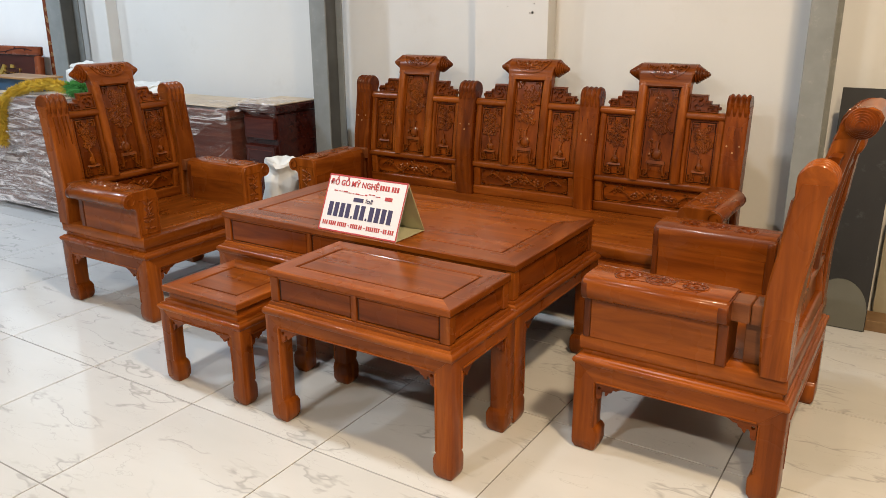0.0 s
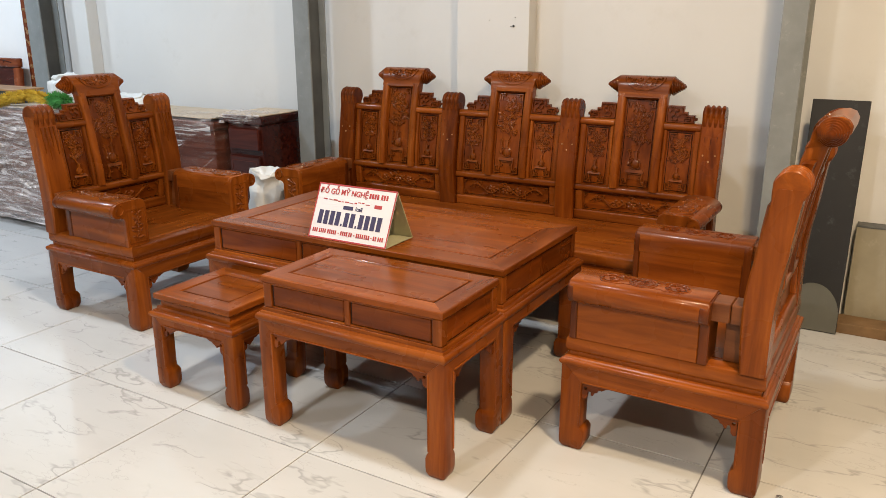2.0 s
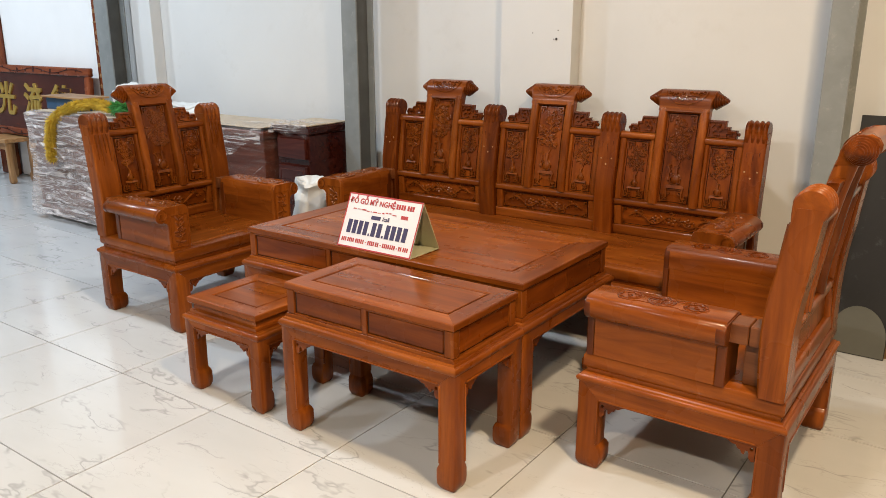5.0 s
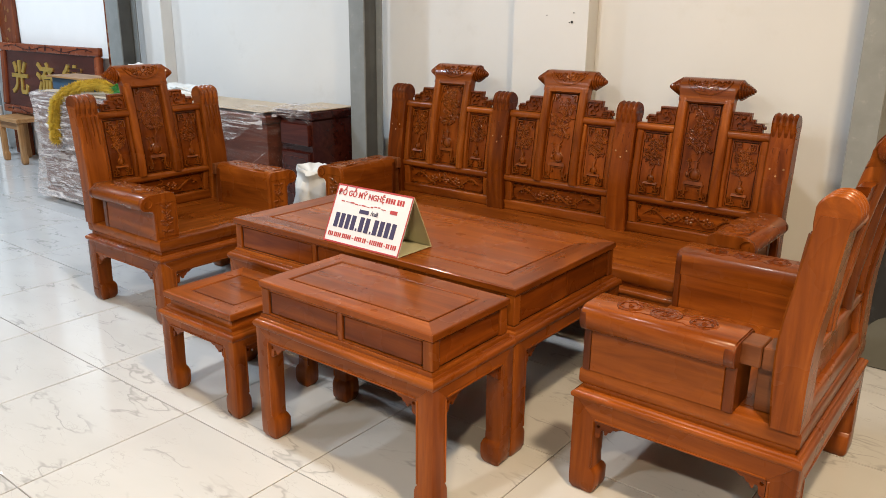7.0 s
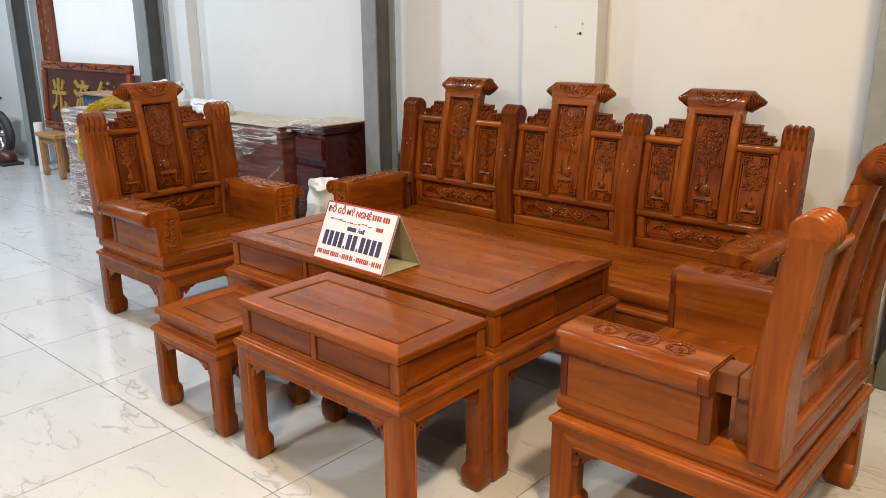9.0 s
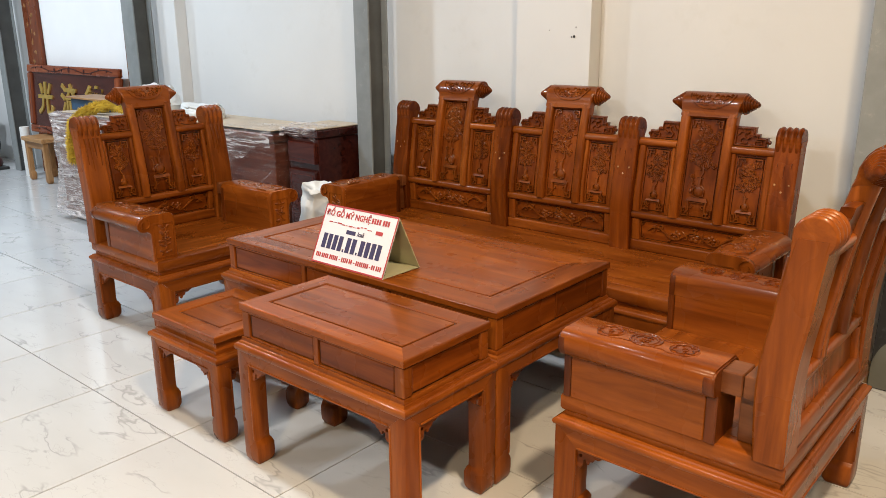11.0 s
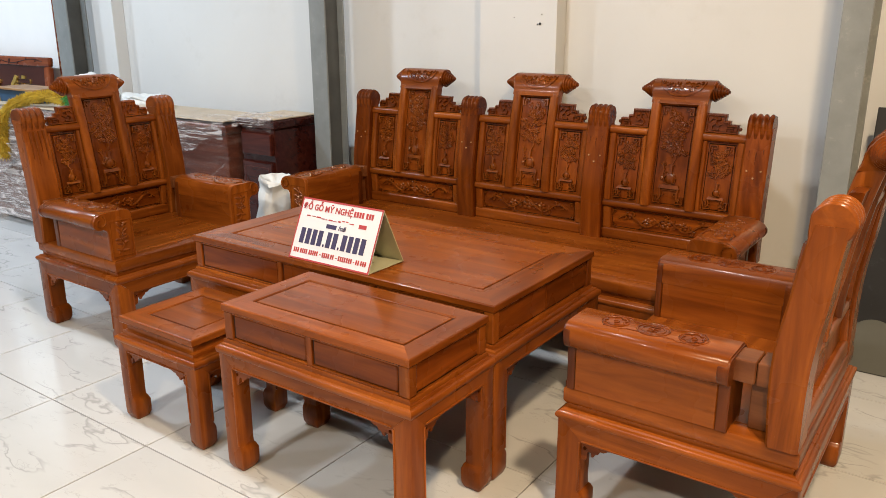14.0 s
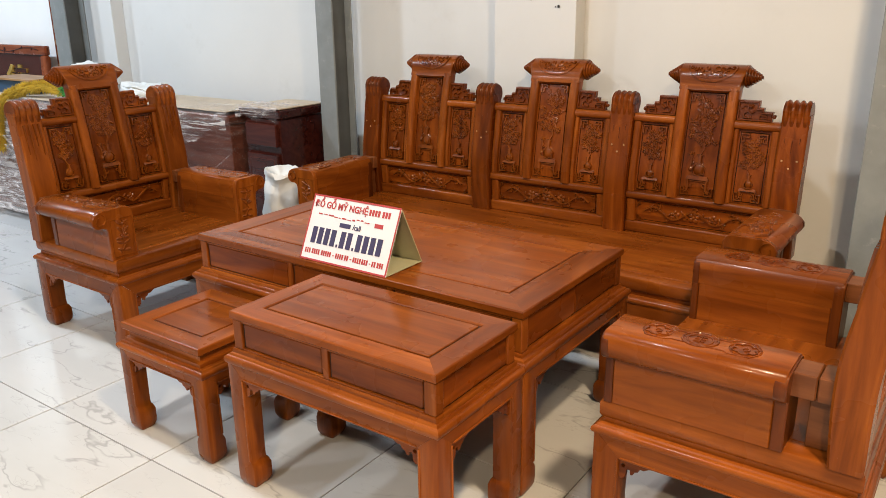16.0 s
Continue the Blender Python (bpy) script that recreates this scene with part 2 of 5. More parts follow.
def rings(bm, loops, closed_ends=True, wrap=False):
    """Skin a row of vertex loops of equal length."""
    made = [[bm.verts.new(p) for p in loop] for loop in loops]
    pairs = list(zip(made, made[1:])) + ([(made[-1], made[0])] if wrap else [])
    for a, b in pairs:
        for i in range(len(a)):
            j = (i + 1) % len(a)
            bm.faces.new((a[i], a[j], b[j], b[i]))
    if closed_ends and not wrap:
        bm.faces.new(made[0])
        bm.faces.new(made[-1])
    return bm


def prism(bm, poly, axis, a0, a1, n=1, inset=0.0):
    """A polygon in the two other axes, drawn out along one axis; inset softens both ends."""
    cx = sum(p[0] for p in poly) / len(poly)
    cy = sum(p[1] for p in poly) / len(poly)

    def at(p, a, k):
        s = []
        for v, c in zip(p, (cx, cy)):
            s.append(v + (-k if v > c else k))
        return {"x": (a, *s), "y": (s[0], a, s[1]), "z": (*s, a)}[axis]

    stops = [(a0 + (a1 - a0) * i / n, 0.0) for i in range(n + 1)]
    if inset:
        d = math.copysign(inset, a1 - a0)
        stops = [(a0, inset), (a0 + d, 0.0)] + stops[1:-1] + [(a1 - d, 0.0), (a1, inset)]
    return rings(bm, [[at(p, a, k) for p in poly] for a, k in stops])


def round_rect(a0, a1, b0, b1, r, steps=2):
    pts = []
    for cx, cy, q in ((a1 - r, b1 - r, 0), (a0 + r, b1 - r, 1), (a0 + r, b0 + r, 2), (a1 - r, b0 + r, 3)):
        for i in range(steps + 1):
            w = (q + i / steps) * math.pi / 2
            pts.append((cx + r * math.cos(w), cy + r * math.sin(w)))
    return pts


def box(bm, x0, x1, y0, y1, z0, z1, r=0.004, axis="x", n=1):
    rng = {"x": (y0, y1, z0, z1, x0, x1), "y": (x0, x1, z0, z1, y0, y1), "z": (x0, x1, y0, y1, z0, z1)}[axis]
    r = min(r, (rng[1] - rng[0]) * 0.49, (rng[3] - rng[2]) * 0.49)
    return prism(bm, round_rect(*rng[:4], r), axis, rng[4], rng[5], n, min(r, abs(rng[5] - rng[4]) * 0.3))


def stack(bm, x0, x1, y0, y1, levels, r=0.003):
    """Rectangular mouldings: rows of (z, outset)."""
    loops = []
    for z, o in levels:
        loops.append([(x, y, z) for x, y in round_rect(x0 - o, x1 + o, y0 - o, y1 + o, r, 1)])
    return rings(bm, loops)


def mitred(name, parent, x0, x1, y0, y1, levels, b, mats=None):
    """A moulding of four mitred lengths; b: how deep each reaches inwards."""
    mats = mats or W
    rows = list(levels) + [(levels[-1][0], -b), (levels[0][0], -b)]
    for ax, at in (("x", 0), ("x", 1), ("y", 0), ("y", 1)):
        ends = []
        for e in (0, 1):
            loop = []
            for z, o in rows:
                x = (x1 + o if e else x0 - o) if ax == "x" else (x1 + o if at else x0 - o)
                y = (y1 + o if at else y0 - o) if ax == "x" else (y1 + o if e else y0 - o)
                loop.append((x, y, z))
            ends.append(loop)
        part(name, rings(bmesh.new(), ends), mats[ax], parent, smooth=True)


def lathe(bm, profile, m, n=20):
    """Rows of (radius, height) turned about z, then placed by m."""
    rings(bm, [[m @ Vector((r * math.cos(2 * math.pi * i / n), r * math.sin(2 * math.pi * i / n), h)) for i in range(n)] for r, h in profile])
    return bm


def blob(bm, c, r, rot=0.0, flat=True):
    """A low dome on the xz plane, its height towards -y."""
    n = 8
    rows = ((1.0, 0.0), (0.82, 0.6), (0.45, 0.92))
    ca, sa = math.cos(rot), math.sin(rot)
    loops = []
    for k, h in rows:
        loop = []
        for i in range(n):
            u, w = r[0] * k * math.cos(2 * math.pi * i / n), r[2] * k * math.sin(2 * math.pi * i / n)
            loop.append((c[0] + u * ca - w * sa, c[1] - r[1] * h, c[2] + u * sa + w * ca))
        loops.append(loop)
    made = [[bm.verts.new(p) for p in loop] for loop in loops]
    for a, b in zip(made, made[1:]):
        for i in range(n):
            j = (i + 1) % n
            bm.faces.new((a[i], a[j], b[j], b[i]))
    bm.faces.new(made[-1])


def stroke(bm, pts, w, h, d=0.0, taper=False):
    """A raised line on the xz plane through points (x, z), half round towards -y."""
    loops = []
    m = len(pts)
    for i, (x, z) in enumerate(pts):
        a, b = pts[max(0, i - 1)], pts[min(m - 1, i + 1)]
        t = Vector((b[0] - a[0], b[1] - a[1]))
        t = t.normalized() if t.length else Vector((1, 0))
        k = (1 - 0.75 * i / (m - 1)) if taper else 1.0
        nx, nz = -t.y * w * k / 2, t.x * w * k / 2
        loops.append([(x + nx, d + 0.0005, z + nz), (x + nx * 0.6, d - h * k, z + nz * 0.6), (x - nx * 0.6, d - h * k, z - nz * 0.6), (x - nx, d + 0.0005, z - nz)])
    return rings(bm, loops)


BACK_Z = 0.60


def lean(z):
    """How far a backrest has moved back at height z."""
    return 0.30 * max(0.0, z - BACK_Z) ** 2 - 0.010 * math.sin(max(0.0, min(1.0, (z - 0.42) / 0.36)) * math.pi)


def bend(bm, v0):
    for v in bm.verts:
        v.co.y += v0 + lean(v.co.z)
    return bm


# ---- carving ----
def curl(cx, cz, r, a0, a1, n=9, grow=0.0):
    return [(cx + (r + grow * i / n) * math.cos(a0 + (a1 - a0) * i / n), cz + (r + grow * i / n) * math.sin(a0 + (a1 - a0) * i / n)) for i in range(n + 1)]


def corner_frets(bm, x0, x1, z0, z1, s, d):
    for cx, dx in ((x0, 1), (x1, -1)):
        for cz, dz in ((z0, 1), (z1, -1)):
            a = [(0, 0), (1, 0), (1, 0.42), (0.55, 0.42), (0.55, 0.2)]
            b = [(0, 0), (0, 1), (0.42, 1), (0.42, 0.55), (0.2, 0.55)]
            for path in (a, b):
                stroke(bm, [(cx + dx * u * s, cz + dz * w * s) for u, w in path], s * 0.20, 0.0055, d)


def border(bm, x0, x1, z0, z1, d, w=0.0022):
    n = 10
    for x in (x0, x1):
        stroke(bm, [(x, z0 + (z1 - z0) * i / n) for i in range(n + 1)], w, 0.0022, d)
    for z in (z0, z1):
        stroke(bm, [(x0, z), (x1, z)], w, 0.0022, d)


def flower(bm, rng, x, z, r, d):
    a0 = rng.uniform(0, 6)
    for i in range(5):
        a = a0 + i * 1.257
        blob(bm, (x + 0.6 * r * math.cos(a), d, z + 0.6 * r * math.sin(a)), (0.5 * r, 0.0045, 0.42 * r), a)
    blob(bm, (x, d - 0.0025, z), (0.28 * r, 0.004, 0.28 * r))


def leaf(bm, x, z, l, a, d):
    blob(bm, (x + 0.5 * l * math.cos(a), d, z + 0.5 * l * math.sin(a)), (0.55 * l, 0.0038, 0.2 * l), a)


def vase_of_flowers(bm, rng, cx, z0, w, h, d, twin=False):
    """A low stand, a vase on it, and a blossoming branch."""
    sw = 0.36 * w
    zs = z0 + 0.17 * h
    th = 0.030 * h
    back, front = (-0.0046, -0.0056) if twin else (-0.0012, -0.0062)
    slab = [(-0.86, th, back), (0.86, th, back), (1.0, 0.0, front), (1.0, -0.35 * th, front), (-1.0, -0.35 * th, front), (-1.0, 0.0, front)]
    rings(bm, [[(cx + sw * u, d, zs + dz) for u, dz, q in slab], [(cx + sw * u, d + q, zs + dz) for u, dz, q in slab]])
    for s in (-1, 1):
        stroke(bm, [(cx + s * sw * 0.9, zs), (cx + s * sw * 0.80, z0 + 0.10 * h), (cx + s * sw * 0.84, z0 + 0.05 * h), (cx + s * sw * 1.08, z0 + 0.025 * h)], 0.026 * h, 0.0055, d)
        stroke(bm, curl(cx + s * sw * 0.62, z0 + 0.10 * h, 0.020 * h, 0.5, 0.5 + s * 4.6, 7), 0.012 * h, 0.0045, d)
    stroke(bm, [(cx - sw * 0.7, z0 + 0.145 * h), (cx + sw * 0.7, z0 + 0.145 * h)], 0.010 * h, 0.004, d)
    vz = zs + 0.035 * h
    vh, vr = 0.21 * h, min(0.21 * w, 0.065 * h)
    blob(bm, (cx, d, vz + 0.35 * vh), (vr, 0.006, 0.36 * vh))
    drop = [(0.0, 0.86), (-0.35, 0.66), (-0.85, 0.42), (-0.8, 0.12), (0.0, 0.0), (0.8, 0.12), (0.85, 0.42), (0.35, 0.66), (0.0, 0.86)]
    stroke(bm, [(cx + vr * 1.15 * u, vz + vh * q * 0.85) for u, q in drop], 0.0035, 0.0065, d)
    stroke(bm, [(cx, vz + 0.55 * vh), (cx, vz + 0.8 * vh), (cx, vz + vh)], vr * 0.7, 0.006, d)
    stroke(bm, [(cx - vr * 0.55, vz + vh), (cx + vr * 0.55, vz + vh)], 0.012 * h, 0.006, d)
    top, base = z0 + 0.94 * h, vz + vh
    pts = [(cx, base)]
    n = 8
    side = rng.choice((-1, 1))
    for i in range(1, n + 1):
        pts.append((cx + side * 0.12 * w * math.sin(i * 1.2 + rng.uniform(-0.3, 0.3)), base + (top - base) * i / n))
    stroke(bm, pts, 0.055 * w, 0.0045, d, taper=True)
    for i, (x, z) in enumerate(pts[2:]):
        spread = (0.36, 0.42, 0.44, 0.42, 0.36, 0.30, 0.20)[i] * (1.1 if twin else 1.0)
        for s in (-1, 1):
            ex = max(cx - 0.42 * w, min(cx + 0.42 * w, x + s * w * spread * rng.uniform(0.55, 1.0)))
            ez = z + rng.uniform(-0.03, 0.03) * h
            stroke(bm, [(x, z - 0.03 * h), ((x + ex) / 2, z + 0.008 * h), (ex, ez)], 0.03 * w, 0.0038, d)
            for k in (0.3, 0.5, 0.7, 0.88, 1.0):
                fx, fz = x + (ex - x) * k, z + (ez - z) * k + rng.uniform(-0.018, 0.022) * h
                if rng.random() < 0.5:
                    flower(bm, rng, fx, fz, min(w * rng.uniform(0.085, 0.12), 0.0125), d)
                else:
                    leaf(bm, fx, fz, 0.18 * w, rng.uniform(0, 6.28), d)
                    leaf(bm, fx, fz, 0.15 * w, rng.uniform(0, 6.28), d)
    if twin:
        for s in (-1,):
            px = cx + s * 0.27 * w
            blob(bm, (px, d, zs + 0.10 * h), (0.07 * w, 0.006, 0.032 * h))
            stroke(bm, [(px, zs + 0.11 * h), (px + 0.02 * w, zs + 0.19 * h), (px, zs + 0.24 * h)], 0.03 * w, 0.004, d)
            for k in range(5):
                leaf(bm, px, zs + (0.15 + 0.02 * k) * h, 0.14 * w, 0.4 + k * 0.55, d)
            flower(bm, rng, px, zs + 0.25 * h, 0.09 * w, d)


def vine(bm, rng, x0, x1, zc, h, d):
    """A scrolling tendril with blossoms."""
    n = 46
    pts = [(x0 + (x1 - x0) * i / n, zc + 0.30 * h * math.sin(i / n * 5.0 * math.pi)) for i in range(n + 1)]
    stroke(bm, pts, 0.12 * h, 0.0055, d)
    for i in range(3, n, 4):
        x, z = pts[i]
        s = 1 if (i // 4) % 2 else -1
        stroke(bm, curl(x, z + s * 0.16 * h, 0.15 * h, -s * 1.5, s * 2.6, 8, -0.07 * h), 0.095 * h, 0.0050, d)
        leaf(bm, x, z, 0.34 * h, rng.uniform(0, 6.28), d)
        leaf(bm, x, z, 0.27 * h, rng.uniform(0, 6.28), d)
    for k in (0.5, 0.32, 0.68):
        flower(bm, rng, x0 + (x1 - x0) * k, zc, 0.36 * h if k == 0.5 else 0.27 * h, d)


def cloud_motif(bm, cx, zc, w, h, d):
    """An oval field of curling clouds, straight above and bowed below."""
    rim = [(cx - 0.5 * w * math.cos(a), zc + 0.36 * h - 0.86 * h * math.sin(a)) for a in [math.pi * i / 20 for i in range(21)]]
    stroke(bm, rim, 0.07 * h, 0.0038, d)
    for s in (-1, 1):
        for u, v, r in ((0.10, 0.20, 0.15), (0.21, 0.12, 0.17), (0.33, 0.16, 0.15), (0.42, 0.26, 0.10), (0.08, -0.20, 0.12), (0.19, -0.16, 0.13), (0.29, -0.08, 0.11)):
            stroke(bm, curl(cx + s * u * w, zc + v * h, r * h, 0.5, 0.5 + s * 5.2, 9, -0.5 * r * h), 0.062 * h, 0.0045, d)
        leaf(bm, cx + s * 0.05 * w, zc + 0.02 * h, 0.15 * w, 0.4 if s > 0 else 2.7, d)
        leaf(bm, cx + s * 0.14 * w, zc - 0.04 * h, 0.12 * w, -0.5 if s > 0 else 3.6, d)
    blob(bm, (cx, d, zc + 0.0 * h), (0.045 * w, 0.006, 0.16 * h))


def medallion(parent, x, y, z, r, kind):
    """Low relief on a level top: a ringed disc with separate raised pieces."""
    bm = bmesh.new()
    rows = [(1.0, -0.002), (1.0, 0.001), (0.97, 0.0028), (0.90, 0.0028), (0.87, 0.0004), (0.74, 0.0004), (0.71, 0.0026), (0.64, 0.0026), (0.61, 0.0004), (0.02, 0.0004)]
    if kind:
        rows = [(0.98, -0.002), (0.98, 0.0012), (0.92, 0.0026), (0.86, 0.0004), (0.02, 0.0004)]
    lathe(bm, [(r * k, h) for k, h in rows], pose(x, y, z), 28)
    disc = part("medallion", bm, PANEL["z"], parent, "round carved medallion", True)
    paths = [[(a * r, -0.3 * r), (a * r, 0.3 * r)] for a in (-0.3, 0, 0.3)] + [[(-0.42 * r, 0.02 * r), (0.42 * r, 0.02 * r)]]
    if kind:
        paths = [curl(0.5 * r * math.cos(i * math.pi / 3), 0.5 * r * math.sin(i * math.pi / 3), 0.3 * r, i * math.pi / 3 - 1.7, i * math.pi / 3 + 1.7, 7) for i in range(6)]
        paths.append(curl(0, 0, r * 0.3, 0, 5.2, 12, -0.2 * r))
    for path in paths:
        bm = bmesh.new()
        stroke(bm, path, 0.004, 0.0032)
        bmesh.ops.transform(bm, matrix=Matrix.Translation((x, y, z)) @ pose(0, 0, 0, -90, 0, 0), verts=bm.verts)
        part("relief", bm, PANEL["z"], disc)


# ---- furniture parts ----
def hoof_leg(parent, x, y, sx, sy, w, top, mat=None, mitre=0.0):
    """A square leg whose foot swells inwards. sx, sy: which way is inwards; mitre: how far its top is cut back under the aprons."""
    bm = bmesh.new()
    loops = []
    for z, k, o in ((0.0, 0.86, 0.010), (0.004, 0.90, 0.007), (0.018, 0.98, 0.001), (0.035, 1.0, 0.0), (0.068, 1.0, 0.0), (0.082, 0.93, 0.0), (0.088, 0.86, 0.0), (0.11, 0.85, 0.0), (top - mitre - 0.02, 0.87, 0.0), (top, 0.88, 0.0)):
        ww = w * 1.12 * k
        a, b = sorted((x + sx * o, x + sx * ww))
        c, e = sorted((y + sy * o, y + sy * ww))
        loops.append([(p, q, z - (mitre * max(abs(p - x), abs(q - y)) / ww if z == top else 0.0)) for p, q in round_rect(a, b, c, e, 0.007, 2)])
    rings(bm, loops)
    ob = part("leg", bm, mat or W["z"], parent, smooth=True)
    if mitre:
        # a bead down the inner edge of both outer faces
        g, z1 = w * 1.12 * 0.86, top - mitre
        for ax in "xy":
            bm = bmesh.new()
            i0, o0 = (x, y) if ax == "x" else (y, x)
            si, so = (sx, sy) if ax == "x" else (sy, sx)
            a, b = sorted((i0 + si * (g - 0.0075), i0 + si * (g - 0.001)))
            c, e = sorted((o0 - so * 0.0022, o0 + so * 0.006))
            box(bm, *((a, b, c, e) if ax == "x" else (c, e, a, b)), 0.094, z1, 0.002, "z")
            part("bead", bm, W["z"], ob)
    return ob


BRACKET = [(0.0, 1.0), (0.010, 1.02), (0.017, 0.86), (0.0185, 0.55), (0.022, 0.44), (0.029, 0.46), (0.031, 0.70), (0.037, 0.68), (0.043, 0.48), (0.051, 0.44), (0.057, 0.24), (0.067, 0.25), (0.079, 0.11), (0.098, 0.0)]


def bracket(parent, along, corner, way, at, inward, z, e):
    """A small fretted piece with a bored hole in the corner of leg and apron, set back from their faces."""
    bm = bmesh.new()
    hole = [(0.0105 + 0.0058 * math.cos(i * math.pi / 5), 0.0160 + 0.0058 * math.sin(i * math.pi / 5)) for i in range(10)]
    edges = []
    for pts in ([(0.0, 0.0)] + [(u, e * k) for u, k in BRACKET], hole):
        vs = [bm.verts.new((corner + way * u, at + inward * 0.006, z - d) if along == "x" else (at + inward * 0.006, corner + way * u, z - d)) for u, d in pts]
        edges += [bm.edges.new((vs[i - 1], vs[i])) for i in range(len(vs))]
    made = bmesh.ops.triangle_fill(bm, use_beauty=True, edges=edges)
    faces = [f for f in made["geom"] if isinstance(f, bmesh.types.BMFace)]
    out = bmesh.ops.extrude_face_region(bm, geom=faces)
    step = Vector((0, inward * 0.013, 0) if along == "x" else (inward * 0.013, 0, 0))
    bmesh.ops.translate(bm, vec=step, verts=[v for v in out["geom"] if isinstance(v, bmesh.types.BMVert)])
    part("bracket", bm, PANEL[along], parent)


def apron(parent, along, a0, a1, at, inward, top, drop, e, g):
    """A rail flush with the legs, mitred into them at 45 degrees, with a bead on its lower edge and a bracket at each end."""
    th = 0.026
    bm = bmesh.new()
    front = [(a0 + 0.001, top), (a1 - 0.001, top), (a1 - g, top - drop), (a0 + g, top - drop)]
    rear = [(a0 + th, top), (a1 - th, top), (a1 - g, top - drop), (a0 + g, top - drop)]
    loops = []
    for row, d in ((front, 0.0004), (rear, th)):
        loops.append([(u, at + inward * d, z) if along == "x" else (at + inward * d, u, z) for u, z in row])
    rings(bm, loops)
    ob = part("apron", bm, W[along], parent)
    bm = bmesh.new()
    v0, v1 = sorted((at - inward * 0.0026, at + inward * 0.006))
    spans = (a0 + g, a1 - g)
    if along == "x":
        box(bm, *spans, v0, v1, top - drop + 0.001, top - drop + 0.008, 0.0025, "x")
    else:
        box(bm, v0, v1, *spans, top - drop + 0.001, top - drop + 0.008, 0.0025, "y")
    part("bead", bm, W[along], ob)
    for corner, way in ((a0 + g, 1), (a1 - g, -1)):
        bracket(ob, along, corner, way, at, inward, top - drop, e)
    return ob


def frame_base(parent, x0, x1, y0, y1, top, leg=0.066, drop=0.06, shoulder=0.035, e=0.045):
    """Four hoofed legs, four aprons and a rounded shoulder moulding on top of them."""
    t = top - shoulder * 0.5
    for x, sx in ((x0, 1), (x1, -1)):
        for y, sy in ((y0, 1), (y1, -1)):
            hoof_leg(parent, x, y, sx, sy, leg, t, mitre=drop)
    g = leg * 1.12 * 0.88
    for y, k in ((y0, 1), (y1, -1)):
        apron(parent, "x", x0, x1, y, k, t, drop, e, g)
    for x, k in ((x0, 1), (x1, -1)):
        apron(parent, "y", y0, y1, x, k, t, drop, e, g)
    s = shoulder
    mitred("shoulder_moulding", parent, x0, x1, y0, y1, [(top - s, -0.001), (top - s * 0.86, 0.0035), (top - s * 0.62, 0.006), (top - s * 0.40, 0.0045), (top - s * 0.24, -0.001), (top - s * 0.22, -0.006), (top - s * 0.06, -0.009), (top, -0.015)], 0.06)


def table_top(parent, x0, x1, y0, y1, z, thick, border_w, mats="x"):
    """A mitred frame of four boards round a sunk panel."""
    g = 0.0003
    b = border_w
    for name, quad, ax in (
        ("frame_board", [(x0, y0), (x1, y0), (x1 - b, y0 + b), (x0 + b, y0 + b)], "x"),
        ("frame_board", [(x1, y1), (x0, y1), (x0 + b, y1 - b), (x1 - b, y1 - b)], "x"),
        ("frame_board", [(x1, y0), (x1, y1), (x1 - b, y1 - b), (x1 - b, y0 + b)], "y"),
        ("frame_board", [(x0, y1), (x0, y0), (x0 + b, y0 + b), (x0 + b, y1 - b)], "y"),
    ):
        cx, cy = sum(p[0] for p in quad) / 4, sum(p[1] for p in quad) / 4
        bm = bmesh.new()
        outs = []
        for zz, k in ((z - thick, 0.004), (z - thick + 0.004, 0.0), (z - 0.004, 0.0), (z - 0.001, 0.0018), (z, 0.004)):
            loop = []
            for i, (px, py) in enumerate(quad):
                if ax == "x":
                    oy = math.copysign(k, cy - py)
                    ox = oy * (1 if quad[0][1] == y0 else -1) * (1 if px < cx else -1) + (g if px < cx else -g) * 0.4
                else:
                    ox = math.copysign(k, cx - px)
                    oy = ox * (1 if quad[0][0] == x0 else -1) * (1 if py < cy else -1) + (g if py < cy else -g) * 0.4
                loop.append((px + ox, py + oy, zz))
            outs.append(loop)
        rings(bm, outs)
        part(name, bm, W[ax], parent)
    bm = bmesh.new()
    gap = 0.0075
    box(bm, x0 + b + gap, x1 - b - gap, y0 + b + gap, y1 - b - gap, z - thick + 0.004, z - 0.0015, 0.002)
    part("panel", bm, W["x"], parent)
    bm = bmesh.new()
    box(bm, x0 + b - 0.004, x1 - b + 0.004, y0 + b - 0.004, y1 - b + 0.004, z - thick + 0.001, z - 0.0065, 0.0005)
    # dark lining fills the groove, so its shade is painted in
    part("groove", bm, GROOVE, parent, "dark groove round the panel, shade put in its colour")


